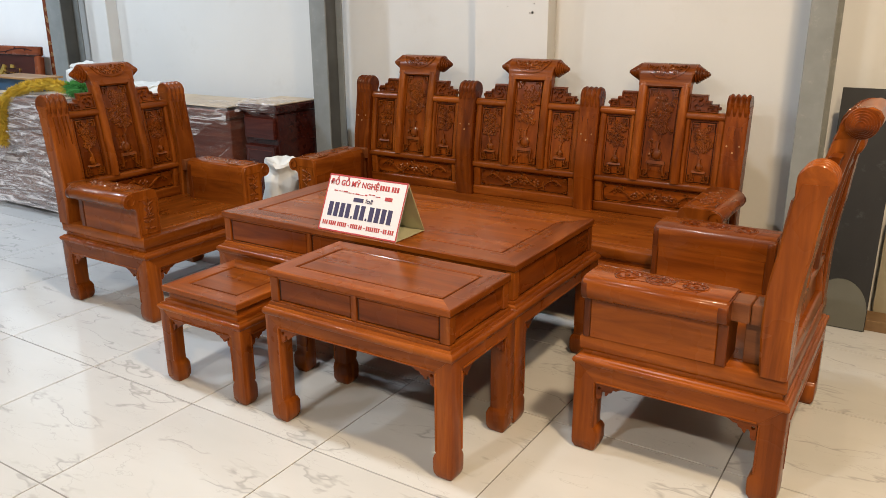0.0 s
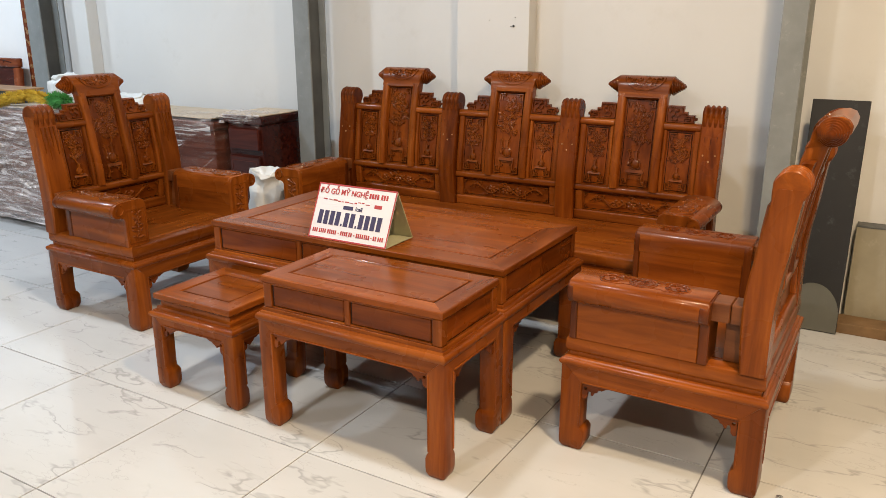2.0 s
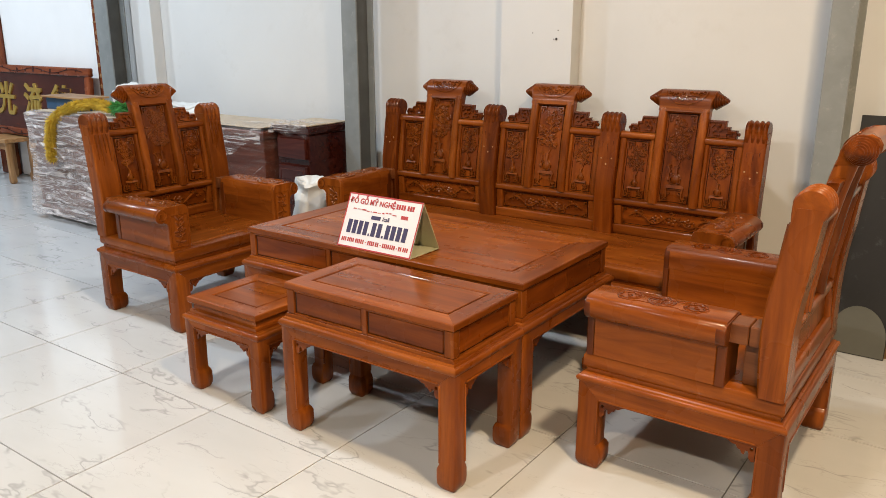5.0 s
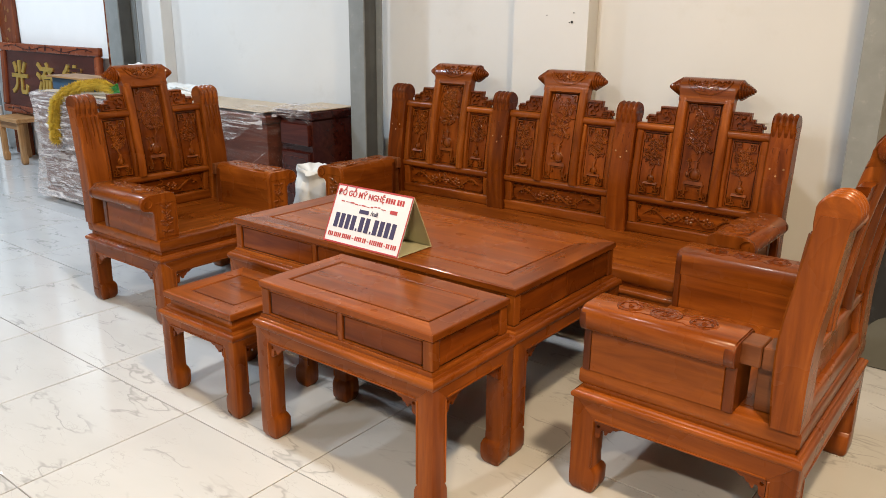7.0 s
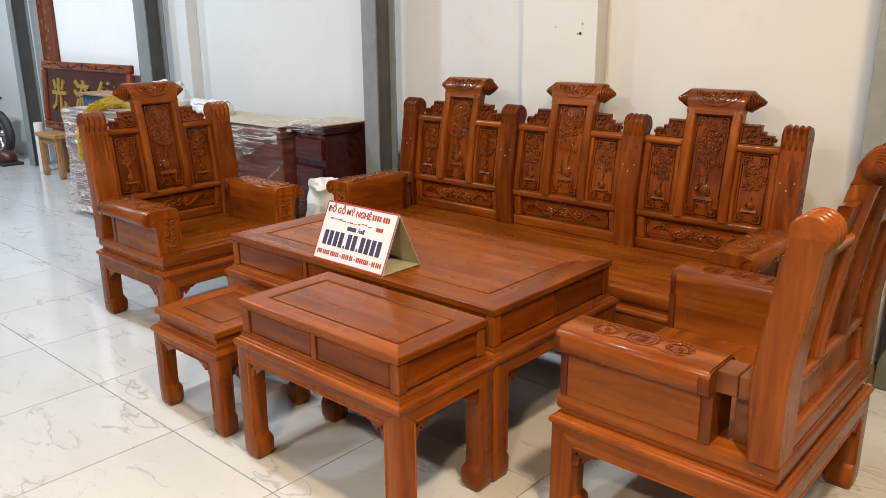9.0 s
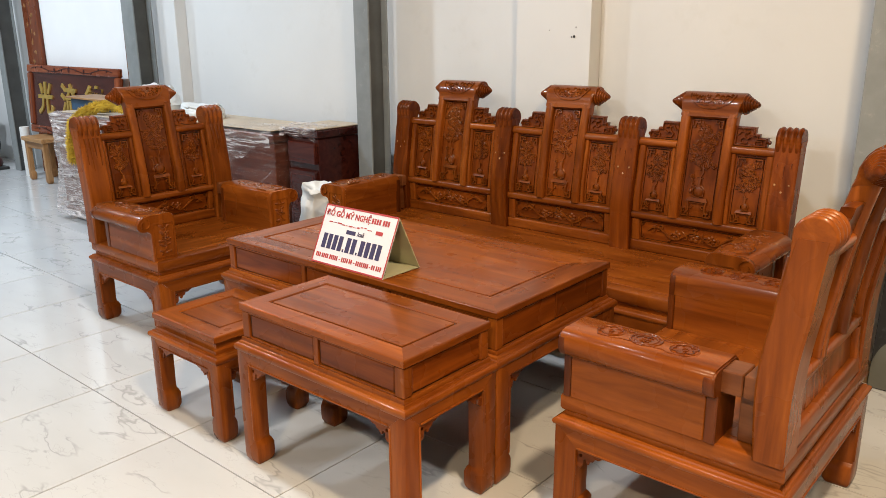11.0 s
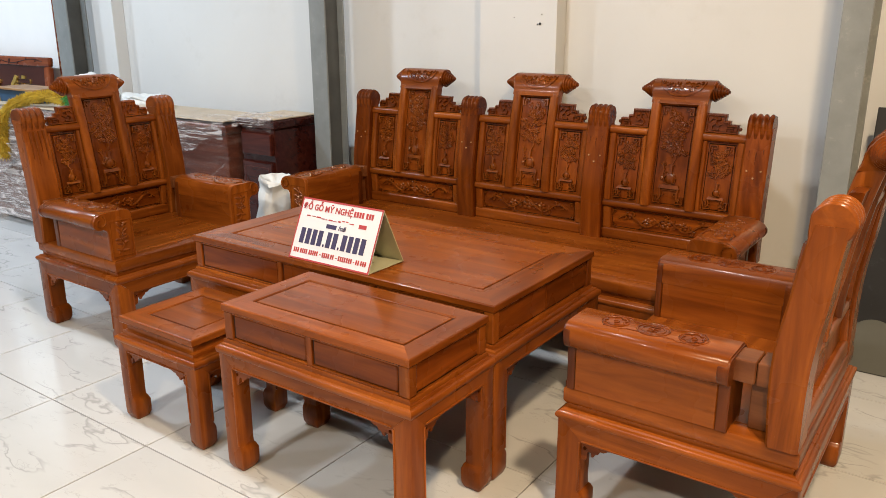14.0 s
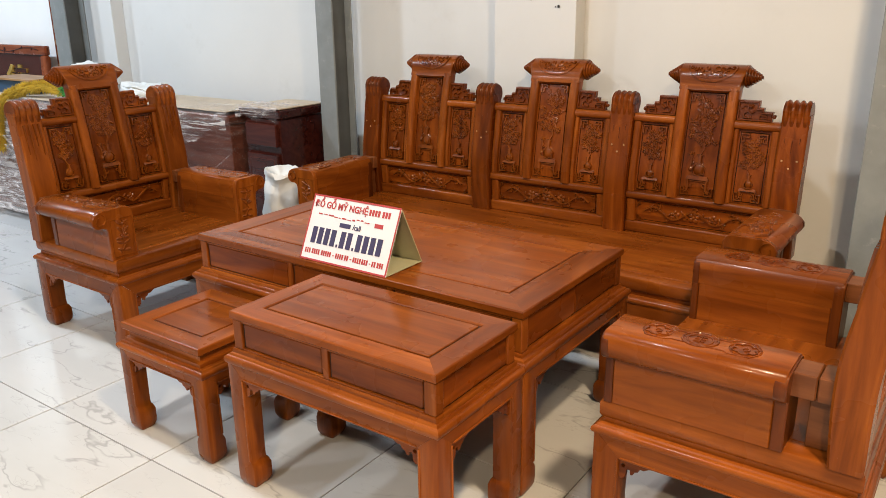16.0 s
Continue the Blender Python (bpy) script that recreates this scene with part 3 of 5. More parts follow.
def drawer_box(parent, x0, x1, y0, y1, z0, z1, front, sides):
    """The low box under a tabletop, with sunk panels between corner posts."""
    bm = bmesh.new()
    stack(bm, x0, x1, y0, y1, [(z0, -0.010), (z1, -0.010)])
    # box painted near-black for the shade between the drawer fronts
    part("carcass", bm, GROOVE, parent, "near-black backing, shade of the gaps put in its colour")
    p = 0.035
    for x in (x0, x1 - p):
        for y in (y0, y1 - p):
            bm = bmesh.new()
            box(bm, x, x + p, y, y + p, z0, z1, 0.003, "z")
            part("corner_post", bm, W["z"], parent)
    n = front
    for y, s in ((y0, 1), (y1, -1)):
        w = (x1 - x0 - 2 * p)
        for i in range(n):
            a, b = x0 + p + w * i / n + (0.011 if i else 0.002), x0 + p + w * (i + 1) / n - (0.011 if i < n - 1 else 0.002)
            bm = bmesh.new()
            ya, yb = sorted((y + s * 0.005, y + s * 0.02))
            box(bm, a + 0.005, b - 0.005, ya, yb, z0 + 0.0088, z1 - 0.0088, 0.003)
            part("drawer_front", bm, PANEL["x"], parent)
            for zz in ((z0, z0 + 0.006), (z1 - 0.006, z1)):
                bm = bmesh.new()
                ya, yb = sorted((y + s * 0.001, y + s * 0.02))
                box(bm, a, b, ya, yb, *zz, 0.001)
                part("rail", bm, W["x"], parent)
        for i in range(1, n):
            c = x0 + p + w * i / n
            bm = bmesh.new()
            ya, yb = sorted((y + s * 0.001, y + s * 0.022))
            box(bm, c - 0.011, c + 0.011, ya, yb, z0, z1, 0.002, "z")
            part("divider", bm, W["z"], parent)
    for x, s in ((x0, 1), (x1, -1)):
        w = y1 - y0 - 2 * p
        for i in range(sides):
            a, b = y0 + p + w * i / sides + 0.006, y0 + p + w * (i + 1) / sides - 0.006
            bm = bmesh.new()
            xa, xb = sorted((x + s * 0.005, x + s * 0.02))
            box(bm, xa, xb, a - 0.003, b + 0.003, z0 + 0.005, z1 - 0.005, 0.003, "y")
            part("side_panel", bm, PANEL["y"], parent)


# ---- the seats ----
def back_module(parent, cx, v0, seed, h):
    """One carved section of a backrest: panels, their frames, stepped frets and the scroll on top."""
    rng = random.Random(seed)

    def bar_v(name, u0, u1, z0, z1, d0, d1, r=0.008):
        bm = bmesh.new()
        prism(bm, round_rect(cx + u0, cx + u1, d0, d1, r, 3), "z", z0, z1, 14)
        part(name, bend(bm, v0), W["z"], parent, smooth=True)

    def bar_h(name, u0, u1, z0, z1, d0, d1, r=0.010):
        bm = bmesh.new()
        prism(bm, round_rect(d0, d1, z0, z1, r, 3), "x", cx + u0, cx + u1, 1)
        part(name, bend(bm, v0), W["x"], parent, smooth=True)

    def panel(u0, u1, z0, z1, mat, carve, g=0.011):
        w = 0.0037
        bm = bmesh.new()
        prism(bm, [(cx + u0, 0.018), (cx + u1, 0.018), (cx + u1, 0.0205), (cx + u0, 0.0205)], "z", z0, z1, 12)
        # backing carries the shade of the gap round the panel in its colour
        part("groove", bend(bm, v0), GROOVE, parent, "near-black groove backing, shade put in its colour")
        bm = bmesh.new()
        prism(bm, [(cx + u0, 0.0207), (cx + u1, 0.0207), (cx + u1, 0.0235), (cx + u0, 0.0235)], "z", z0, z1, 12)
        part("panel_back", bend(bm, v0), W["z"], parent)
        bm = bmesh.new()
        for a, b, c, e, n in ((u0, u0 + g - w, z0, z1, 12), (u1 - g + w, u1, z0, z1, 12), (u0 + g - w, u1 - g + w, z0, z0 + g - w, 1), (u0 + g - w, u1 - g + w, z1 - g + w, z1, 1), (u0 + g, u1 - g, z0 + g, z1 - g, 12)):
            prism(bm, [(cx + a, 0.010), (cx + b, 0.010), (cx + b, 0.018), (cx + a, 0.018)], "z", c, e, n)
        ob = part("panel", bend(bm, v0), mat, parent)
        bm = bmesh.new()
        carve(bm, cx + u0 + g, cx + u1 - g, z0 + g, z1 - g, 0.0)
        for v in bm.verts:
            v.co.y = 0.0102 + v.co.y * 1.7
        part("carving", bend(bm, v0), CARVE, ob, "raised carving of flowers in a vase", True)

    def flowers(bm, x0, x1, z0, z1, d, twin=False):
        corner_frets(bm, x0 + 0.003, x1 - 0.003, z0 + 0.003, z1 - 0.003, 0.031, d)
        vase_of_flowers(bm, rng, (x0 + x1) / 2, z0 + 0.004, x1 - x0 - 0.008, z1 - z0 - 0.02, d, twin)

    def scroll(bm, x0, x1, z0, z1, d):
        corner_frets(bm, x0 + 0.002, x1 - 0.002, z0 + 0.002, z1 - 0.002, 0.015, d)
        vine(bm, rng, x0 + 0.03, x1 - 0.03, (z0 + z1) / 2, z1 - z0 - 0.004, d)

    # rails
    bar_h("bottom_rail", -h, h, 0.411, 0.466, -0.004, 0.043)
    bar_h("middle_rail", -h, h, 0.566, 0.602, -0.008, 0.043, 0.013)
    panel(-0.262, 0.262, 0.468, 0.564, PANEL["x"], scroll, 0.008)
    for s in (-1, 1):
        a, b = sorted((s * 0.262, s * h))
        bar_v("stile", a, b, 0.466, 0.566, -0.002, 0.043)
        bar_h("top_rail", min(s * 0.124, s * h), max(s * 0.124, s * h), 0.902, 0.938, -0.010, 0.043, 0.014)
        a, b = sorted((s * 0.271, s * h))
        bar_v("stile", a, b, 0.602, 0.905, -0.004, 0.043)
        a, b = sorted((s * 0.124, s * 0.143))
        bar_v("stile", a, b, 0.602, 0.905, -0.003, 0.043)
        a, b = sorted((s * 0.080, s * 0.124))
        bar_v("centre_stile", a, b, 0.598, 1.066, -0.016, 0.046, 0.014)
        a, b = sorted((s * 0.143, s * 0.271))
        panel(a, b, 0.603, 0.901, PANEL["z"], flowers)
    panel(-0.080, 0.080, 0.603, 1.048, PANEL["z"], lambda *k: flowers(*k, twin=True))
    bar_h("head_rail", -0.080, 0.080, 1.040, 1.070, -0.012, 0.046, 0.012)
    # stepped frets beside the centre
    for s in (-1, 1):
        bm = bmesh.new()
        steps = [(0.126, 0.938), (0.262, 0.938), (0.262, 0.976), (0.226, 0.976), (0.226, 0.990), (0.207, 0.990), (0.207, 1.017), (0.126, 1.017)]
        pts = [(cx + s * u, z) for u, z in steps]
        rings(bm, [[(x, 0.006, z) for x, z in pts], [(x, 0.030, z) for x, z in pts]])
        rim = [(0.130, 0.943), (0.257, 0.943), (0.257, 0.971), (0.221, 0.971), (0.221, 0.985), (0.202, 0.985), (0.202, 1.012), (0.130, 1.012)]
        for path, w in ((rim + rim[:1], 0.008), ([(0.214, 0.945), (0.214, 0.962), (0.242, 0.962), (0.242, 0.953), (0.228, 0.953)], 0.006),
                        ([(0.14, 0.985), (0.152, 1.0), (0.168, 0.996), (0.166, 0.978), (0.178, 0.968), (0.192, 0.978)], 0.009), ([(0.166, 0.978), (0.150, 0.966), (0.156, 0.952), (0.182, 0.953)], 0.008)):
            stroke(bm, [(cx + s * u, z) for u, z in path], w, 0.009, 0.006)
        blob(bm, (cx + s * 0.178, 0.004, 0.996), (0.011, 0.012, 0.008), 0.4)
        prism(bm, round_rect(0.008, 0.026, 0.950, 0.966, 0.006, 2), "x", cx + s * 0.262, cx + s * 0.274, 1, 0.003)
        part("stepped_fret", bend(bm, v0), PANEL["x"], parent)
    # scroll on top: a board that sweeps back into a roll with ringed cones at its ends
    prof = [(-0.016, 1.050), (-0.013, 1.066), (-0.014, 1.082), (-0.016, 1.098), (-0.013, 1.116), (-0.002, 1.133), (0.018, 1.146), (0.044, 1.150), (0.068, 1.142), (0.084, 1.124), (0.088, 1.102), (0.078, 1.082), (0.058, 1.070), (0.034, 1.056)]
    bm = bmesh.new()
    loops = []
    for u, k in ((-1.0, 0.93), (-0.97, 1.0), (-0.9, 1.0), (-0.4, 1.0), (0.4, 1.0), (0.9, 1.0), (0.97, 1.0), (1.0, 0.93)):
        row = []
        for d, z in prof:
            w = 0.1245 + 0.0145 * max(0.0, min(1.0, (z - 1.06) / 0.075)) ** 1.5
            row.append((cx + u * w, 0.036 + (d - 0.036) * k, 1.100 + (z - 1.100) * k))
        loops.append(row)
    rings(bm, loops)
    top = part("crest_roll", bend(bm, v0), W["x"], parent, smooth=True)
    bm = bmesh.new()
    cloud_motif(bm, 0, 0, 0.200, 0.066, 0)
    for v in bm.verts:
        a = -0.28 + (v.co.z + 0.03) / 0.06 * 1.36
        r = 0.0512 - v.co.y * 1.5
        v.co = Vector((cx + v.co.x, 0.036 - r * math.cos(a), 1.102 + r * math.sin(a) * 0.96))
    part("cloud_carving", bend(bm, v0), CARVE, top, "raised cloud carving", True)
    for s in (-1, 1):
        bm = bmesh.new()
        prof2 = [(0.030, -0.01), (0.044, 0.0)]
        for i in range(6):
            r = 0.045 - 0.0062 * i
            z = 0.001 + 0.0098 * i
            prof2 += [(r - 0.001, z), (r, z + 0.002), (r - 0.001, z + 0.0058), (r - 0.0085, z + 0.0064), (r - 0.0085, z + 0.0092)]
        prof2 += [(0.008, 0.062), (0.001, 0.064)]
        lathe(bm, prof2, Matrix.Translation((cx + s * 0.133, 0.040 + v0 + lean(1.10), 1.104)) @ pose(0, 0, 0, 0, 90 * s, 0), 20)
        part("ringed_cone", bm, PANEL["x"], parent, smooth=True)


def back_post(parent, u, v0, w, drips=False):
    """A curved post that ends in a fluted scroll."""
    bm = bmesh.new()
    n = 18
    loops = []
    for i in range(n + 1):
        z = 0.409 + (0.975 - 0.409) * i / n
        k = lean(z)
        d0 = -0.030 + k
        d1 = 0.045 + k + 0.012 * math.sin((z - 0.409) / 0.576 * math.pi)
        loops.append([(x, y + v0, z) for x, y in round_rect(u - w / 2, u + w / 2, d0, d1, 0.006, 1)])
    rings(bm, loops)
    post = part("post", bm, (W if drips else PANEL)["z"], parent, smooth=True)
    # scroll head, four flutes across its width that die out down the front
    bm = bmesh.new()
    m = 41
    path = [(-0.0305, 0.925, 0.0), (-0.0315, 0.945, 0.4), (-0.033, 0.965, 1.0)]
    for k in range(15):
        a = math.radians(180 - 13 - k * 15.5)
        path.append((0.014 + 0.047 * math.cos(a), 0.990 + 0.047 * math.sin(a), 1.0))
    path += [(0.030, 0.948, 0.4), (0.022, 0.925, 0.0)]
    loops = []
    for q in range(m):
        x = -0.5 + q / (m - 1)
        groove = abs(math.cos((x + 0.5) * 4 * math.pi)) ** 3
        if q in (0, m - 1):
            groove = 0.5
        row = []
        for dd, z, k in path:
            f = 1.06 - 0.21 * groove * k if k else 1.0
            row.append((u + x * (w - 0.004), v0 + lean(0.95) + 0.014 + (dd - 0.014) * f, 0.975 + (z - 0.985) * f))
        loops.append(row)
    rings(bm, loops)
    part("fluted_scroll", bm, (W if drips else PANEL)["x"], post, smooth=True)
    bm = bmesh.new()
    if drips:
        for du, z0, z1 in ((-0.030, 0.80, 0.925), (-0.008, 0.77, 0.925), (0.014, 0.83, 0.925), (0.034, 0.79, 0.925)):
            stroke(bm, [(u + du, z1 - (z1 - z0) * i / 8) for i in range(9)], 0.012, 0.0075, -0.0303, True)
        part("drip_carving", bend(bm, v0), CARVE, post, "raised carved drops", True)
        return post
    # drops are not cut in: dark strokes paint the shade of the incisions
    for du, z0, z1 in ((-0.028, 0.862, 0.886), (0.0, 0.828, 0.878), (0.028, 0.866, 0.890)):
        stroke(bm, [(u + du, z1 - (z1 - z0) * i / 4) for i in range(5)], 0.005, 0.0012, -0.0303, True)
    part("drip_carving", bend(bm, v0), END, post, "dark strokes, painted shade of incised drops")
    for du, z in ((-0.028, 0.80), (0.0, 0.772), (0.028, 0.802)):
        bm = bmesh.new()
        blob(bm, (u + du, -0.0303, z), (0.0045, 0.002, 0.0045))
        part("plug", bend(bm, v0), PALE["z"], post, "pale wooden plug")
    return post


ARM = [(0.0, 0.411), (0.0, 0.578), (0.002, 0.602), (0.010, 0.619), (0.024, 0.626), (0.130, 0.626), (0.152, 0.622), (0.170, 0.611), (0.180, 0.594), (0.181, 0.577), (0.172, 0.562), (0.156, 0.555), (0.138, 0.556), (0.124, 0.549), (0.118, 0.536), (0.116, 0.411)]
PLAIN_ARM = [(0.0, 0.411), (0.0, 0.578), (0.002, 0.600), (0.010, 0.615), (0.024, 0.621), (0.138, 0.621), (0.152, 0.617), (0.161, 0.607), (0.165, 0.590), (0.164, 0.570), (0.158, 0.555), (0.148, 0.547), (0.136, 0.546), (0.128, 0.542), (0.127, 0.536), (0.126, 0.411)]


def armrest(parent, u0, s, va, vb, cap_front, cap_back, vpost, medallions):
    """An arm: side boards, a rolled top and carved ends; u0 is its inner face, s the way outwards."""
    shape = PLAIN_ARM if medallions else ARM
    zt = shape[4][1]
    upper = [p for p in shape if p[1] > 0.53] + [(0.0, 0.536)]
    lower = [(0.0, 0.411), (0.0, 0.5355), (shape[-1][0], 0.5355), (shape[-1][0], 0.411)]

    def section(name, rows, v0, v1, grow, mat, drop=0.0):
        bm = bmesh.new()
        loops = []
        for v, g in ((v0, grow - 0.003), (v0 + 0.003, grow), (v1 - 0.003, grow), (v1, grow - 0.003)):
            row = []
            for w, z in rows:
                row.append((u0 + s * (w + (g if w > 0.07 else -g)), v, z - (drop if z > 0.60 else 0)))
            loops.append(row)
        rings(bm, loops)
        return part(name, bm, mat, parent, smooth=True)

    if medallions:
        front = section("roll_end", upper, va, va + cap_front, 0.0015, END, 0.005)
        section("front_board", lower, va, va + cap_front, 0.002, END)
    else:
        front = section("front_board", shape, va, va + cap_front, 0.002, W["z"])
    section("arm_top", upper, va + (0.004 if medallions else cap_front), vb - 0.004, 0.0, W["y"])
    section("side_board", lower, va + cap_front, vb - cap_back, -0.001, W["y"])
    section("end_board", shape, vb - cap_back, vb, 0.0015, END, 0.005)
    # carved face and curl of the front board
    rng = random.Random(int(abs(u0) * 1000) + s)
    bm = bmesh.new()
    c = u0 + s * 0.058
    border(bm, u0 + s * 0.010, u0 + s * 0.106, 0.424, 0.582, va)
    stroke(bm, curl(u0 + s * 0.148, 0.590, 0.028, 1.2, 1.2 + s * 5.6, 14, -0.016), 0.006, 0.004, va)
    stroke(bm, [(c - 0.02, 0.435), (c + 0.012, 0.475), (c - 0.012, 0.515), (c + 0.014, 0.555), (c, 0.578)], 0.007, 0.004, va)
    for z in (0.445, 0.475, 0.50, 0.525, 0.555):
        leaf(bm, c, z, 0.032, rng.uniform(-0.6, 0.8), va)
        leaf(bm, c, z, 0.032, rng.uniform(2.2, 3.6), va)
    flower(bm, rng, c + 0.004, 0.515, 0.016, va)
    if medallions:
        bm.free()
    else:
        part("front_carving", bm, CARVE, front, "raised leaf carving", True)
    if not medallions:
        flat = bmesh.new()
        L = vb - va
        a0, a1, hw = va + 0.03, va + L * 0.92, 0.055
        vine(flat, rng, a0 + 0.05, a1 - 0.02, 0.0, 0.085, 0.0)
        for k in (0.3, 0.5, 0.72):
            flower(flat, rng, va + L * k, rng.uniform(-0.01, 0.01), 0.02, 0.0)
        stroke(flat, [(a0 + 0.03, -hw), (a0, -hw * 0.4), (a0, hw * 0.4), (a0 + 0.03, hw)], 0.010, 0.008)
        stroke(flat, [(a0 + 0.03, -hw), (a0 + 0.10, -hw), (a0 + 0.13, -hw * 0.8)], 0.009, 0.006)
        stroke(flat, [(a0 + 0.03, hw), (a0 + 0.10, hw), (a0 + 0.13, hw * 0.8)], 0.009, 0.006)
        c = u0 + s * 0.078
        for v in flat.verts:
            v.co = Vector((c + v.co.z, v.co.x, zt - v.co.y * 0.8))
        part("top_carving", flat, CARVE, parent, "raised floral carving on the arm", True)
    if medallions:
        c = u0 + s * 0.078
        L = vb - va
        for k, kind in ((0.26, 1), (0.50, 0), (0.74, 1)):
            medallion(parent, c, va + L * k, zt, 0.045 if kind == 0 else 0.039, kind)
        for e in (-0.034, 0.034):
            flat = bmesh.new()
            k = 0.75 if e < 0 else 1.0
            stroke(flat, [(va + L * 0.19, e * 0.55), (va + L * 0.22, e * 1.2), (va + L * 0.33, e * 1.25), (va + L * 0.36, e * k), (va + L * 0.64, e * k), (va + L * 0.67, e * 1.25), (va + L * 0.78, e * 1.2), (va + L * 0.81, e * 0.55)], 0.0042, 0.0028)
            for v in flat.verts:
                v.co = Vector((c + s * v.co.z, v.co.x, zt - v.co.y * 0.8))
            bmesh.ops.recalc_face_normals(flat, faces=flat.faces)
            part("cartouche_line", flat, PANEL["z"], parent, smooth=True)
    # tenon rail back to the post, in two lengths, and the board under it
    mid = (vb + vpost) / 2
    for a, b in ((vb - 0.004, mid - 0.001), (mid + 0.001, vpost)):
        bm = bmesh.new()
        box(bm, min(u0 + s * 0.03, u0 + s * 0.115), max(u0 + s * 0.03, u0 + s * 0.115), a, b, 0.552, 0.612, 0.003, "y")
        part("tenon_rail", bm, SHADEWOOD, parent, "dull greyish unpolished tenon")
    bm = bmesh.new()
    box(bm, min(u0 + s * 0.05, u0 + s * 0.07), max(u0 + s * 0.05, u0 + s * 0.07), vb + 0.036, vpost, 0.4137, 0.552, 0.002, "y")
    part("rear_board", bm, SHADEWOOD, parent)


def seat_base(parent, half, depth):
    frame_base(parent, -half, half, 0.0, depth, 0.342, leg=0.078, drop=0.073, shoulder=0.03, e=0.055)
    mitred("seat_frame", parent, -half, half, 0.0, depth, [(0.340, -0.022), (0.356, -0.021), (0.361, -0.015), (0.368, -0.011), (0.402, -0.011), (0.409, -0.015), (0.4115, -0.022)], 0.085)
    bm = bmesh.new()
    box(bm, -half + 0.075, half - 0.075, 0.075, depth - 0.06, 0.39, 0.4135, 0.002)
    part("seat_board", bm, W["x"], parent)


def seat(name, modules, pitch, m, label, category, medallions=False):
    """A carved armchair (one section) or settee (three sections), its front at y = 0."""
    ob = thing(name, m, label, category)
    half_posts = pitch * modules / 2
    v0 = 0.590
    post_w = 0.112 if modules == 1 else 0.103
    seat_base(ob, half_posts + 0.052, 0.65)
    for i in range(modules + 1):
        back_post(ob, -half_posts + pitch * i, v0, post_w, drips=modules == 1)
    for i in range(modules):
        back_module(ob, -half_posts + pitch * (i + 0.5), v0, 11 + i * 7 + modules, (pitch - post_w) / 2 - 0.0005)
    inner = half_posts - 0.079
    for s in (-1, 1):
        armrest(ob, s * inner, s, 0.022 if medallions else 0.035, 0.465 if medallions else 0.475, 0.022, 0.03, 0.57, medallions)
    return ob


RIGHT_CHAIR = seat("carved_armchair", 1, 0.703, pose(-0.885, 2.585, 0, 0, 0, -90), "reddish-brown carved hardwood armchair with round medallions on its arms", "armchair", True)
tagged(RIGHT_CHAIR, group="carved seating set")
left_chair = seat("carved_armchair", 1, 0.703, pose(-2.975, 2.535, 0, 0, 0, 90), "reddish-brown carved hardwood armchair with floral arms, beside the stool", "armchair")
tagged(left_chair, group="carved seating set")
sofa = seat("carved_settee", 3, 0.711, pose(-1.845, 3.11, 0), "long carved hardwood settee with three scroll crests against the wall", "settee")
tagged(sofa, group="carved seating set")


# ---- tables and stool ----
def low_table(name, x0, x1, y0, y1, top, base, outset, leg, drawers, sides, border_w, label, category, slab=0.026):
    ob = thing(name, pose((x0 + x1) / 2, (y0 + y1) / 2, 0), label, category)
    hx, hy = (x1 - x0) / 2, (y1 - y0) / 2
    frame_base(ob, -hx - outset, hx + outset, -hy - outset, hy + outset, base, leg, drop=0.060, e=0.050)
    mitred("base_moulding", ob, -hx, hx, -hy, hy, [(base - 0.004, 0.0), (base + 0.008, 0.0), (base + 0.012, -0.003)], 0.05)
    drawer_box(ob, -hx + 0.005, hx - 0.005, -hy + 0.005, hy - 0.005, base + 0.012, top - slab, drawers, sides)
    table_top(ob, -hx, hx, -hy, hy, top, slab, border_w)
    return ob


tea_table = low_table("tea_table", -2.538, -1.127, 2.220, 2.922, 0.588, 0.446, 0.020, 0.074, 3, 2, 0.108, "large low hardwood tea table with drawers and a sunk top panel", "coffee table")
side_table = low_table("side_table", -1.857, -1.122, 1.797, 2.182, 0.573, 0.444, 0.014, 0.066, 2, 1, 0.070, "small hardwood side table with two drawers, pushed against the tea table", "side table")
tagged(tea_table, group="carved seating set"), tagged(side_table, group="carved seating set")

stool = thing("square_stool", pose(-2.232, 1.990, 0), "low square hardwood stool with a sunk seat panel", "stool")
frame_base(stool, -0.220, 0.220, -0.199, 0.199, 0.334, 0.060, drop=0.046, shoulder=0.03, e=0.043)
mitred("waist", stool, -0.203, 0.203, -0.190, 0.190, [(0.330, -0.006), (0.346, -0.006), (0.350, -0.018), (0.370, -0.018), (0.376, -0.008)], 0.08)
table_top(stool, -0.203, 0.203, -0.190, 0.190, 0.402, 0.026, 0.072)


# ---- sign on the table ----
sign = thing("tent_sign", pose(-1.814, 2.226, 0.588), "white folded card sign with red border, on the tea table", "sign")
SW, SY, SH = 0.1875, 0.095, 0.205


def leaf_card(name, y_foot, mat, off):
    bm = bmesh.new()
    t = 0.004
    a, b = (y_foot, 0.001), (SY, SH)
    s = 1 if y_foot < SY else -1
    rings(bm, [[(-SW, a[0], a[1]), (SW, a[0], a[1]), (SW, b[0], b[1]), (-SW, b[0], b[1])],
               [(-SW, a[0] + s * t, a[1]), (SW, a[0] + s * t, a[1]), (SW, b[0], b[1] - t * 2), (-SW, b[0], b[1] - t * 2)]])
    return part(name, bm, mat, sign)


front_card = leaf_card("front_card", 0.0, CARD, 0)
leaf_card("back_card", 0.195, CARD_IN, 0)
bm = bmesh.new()
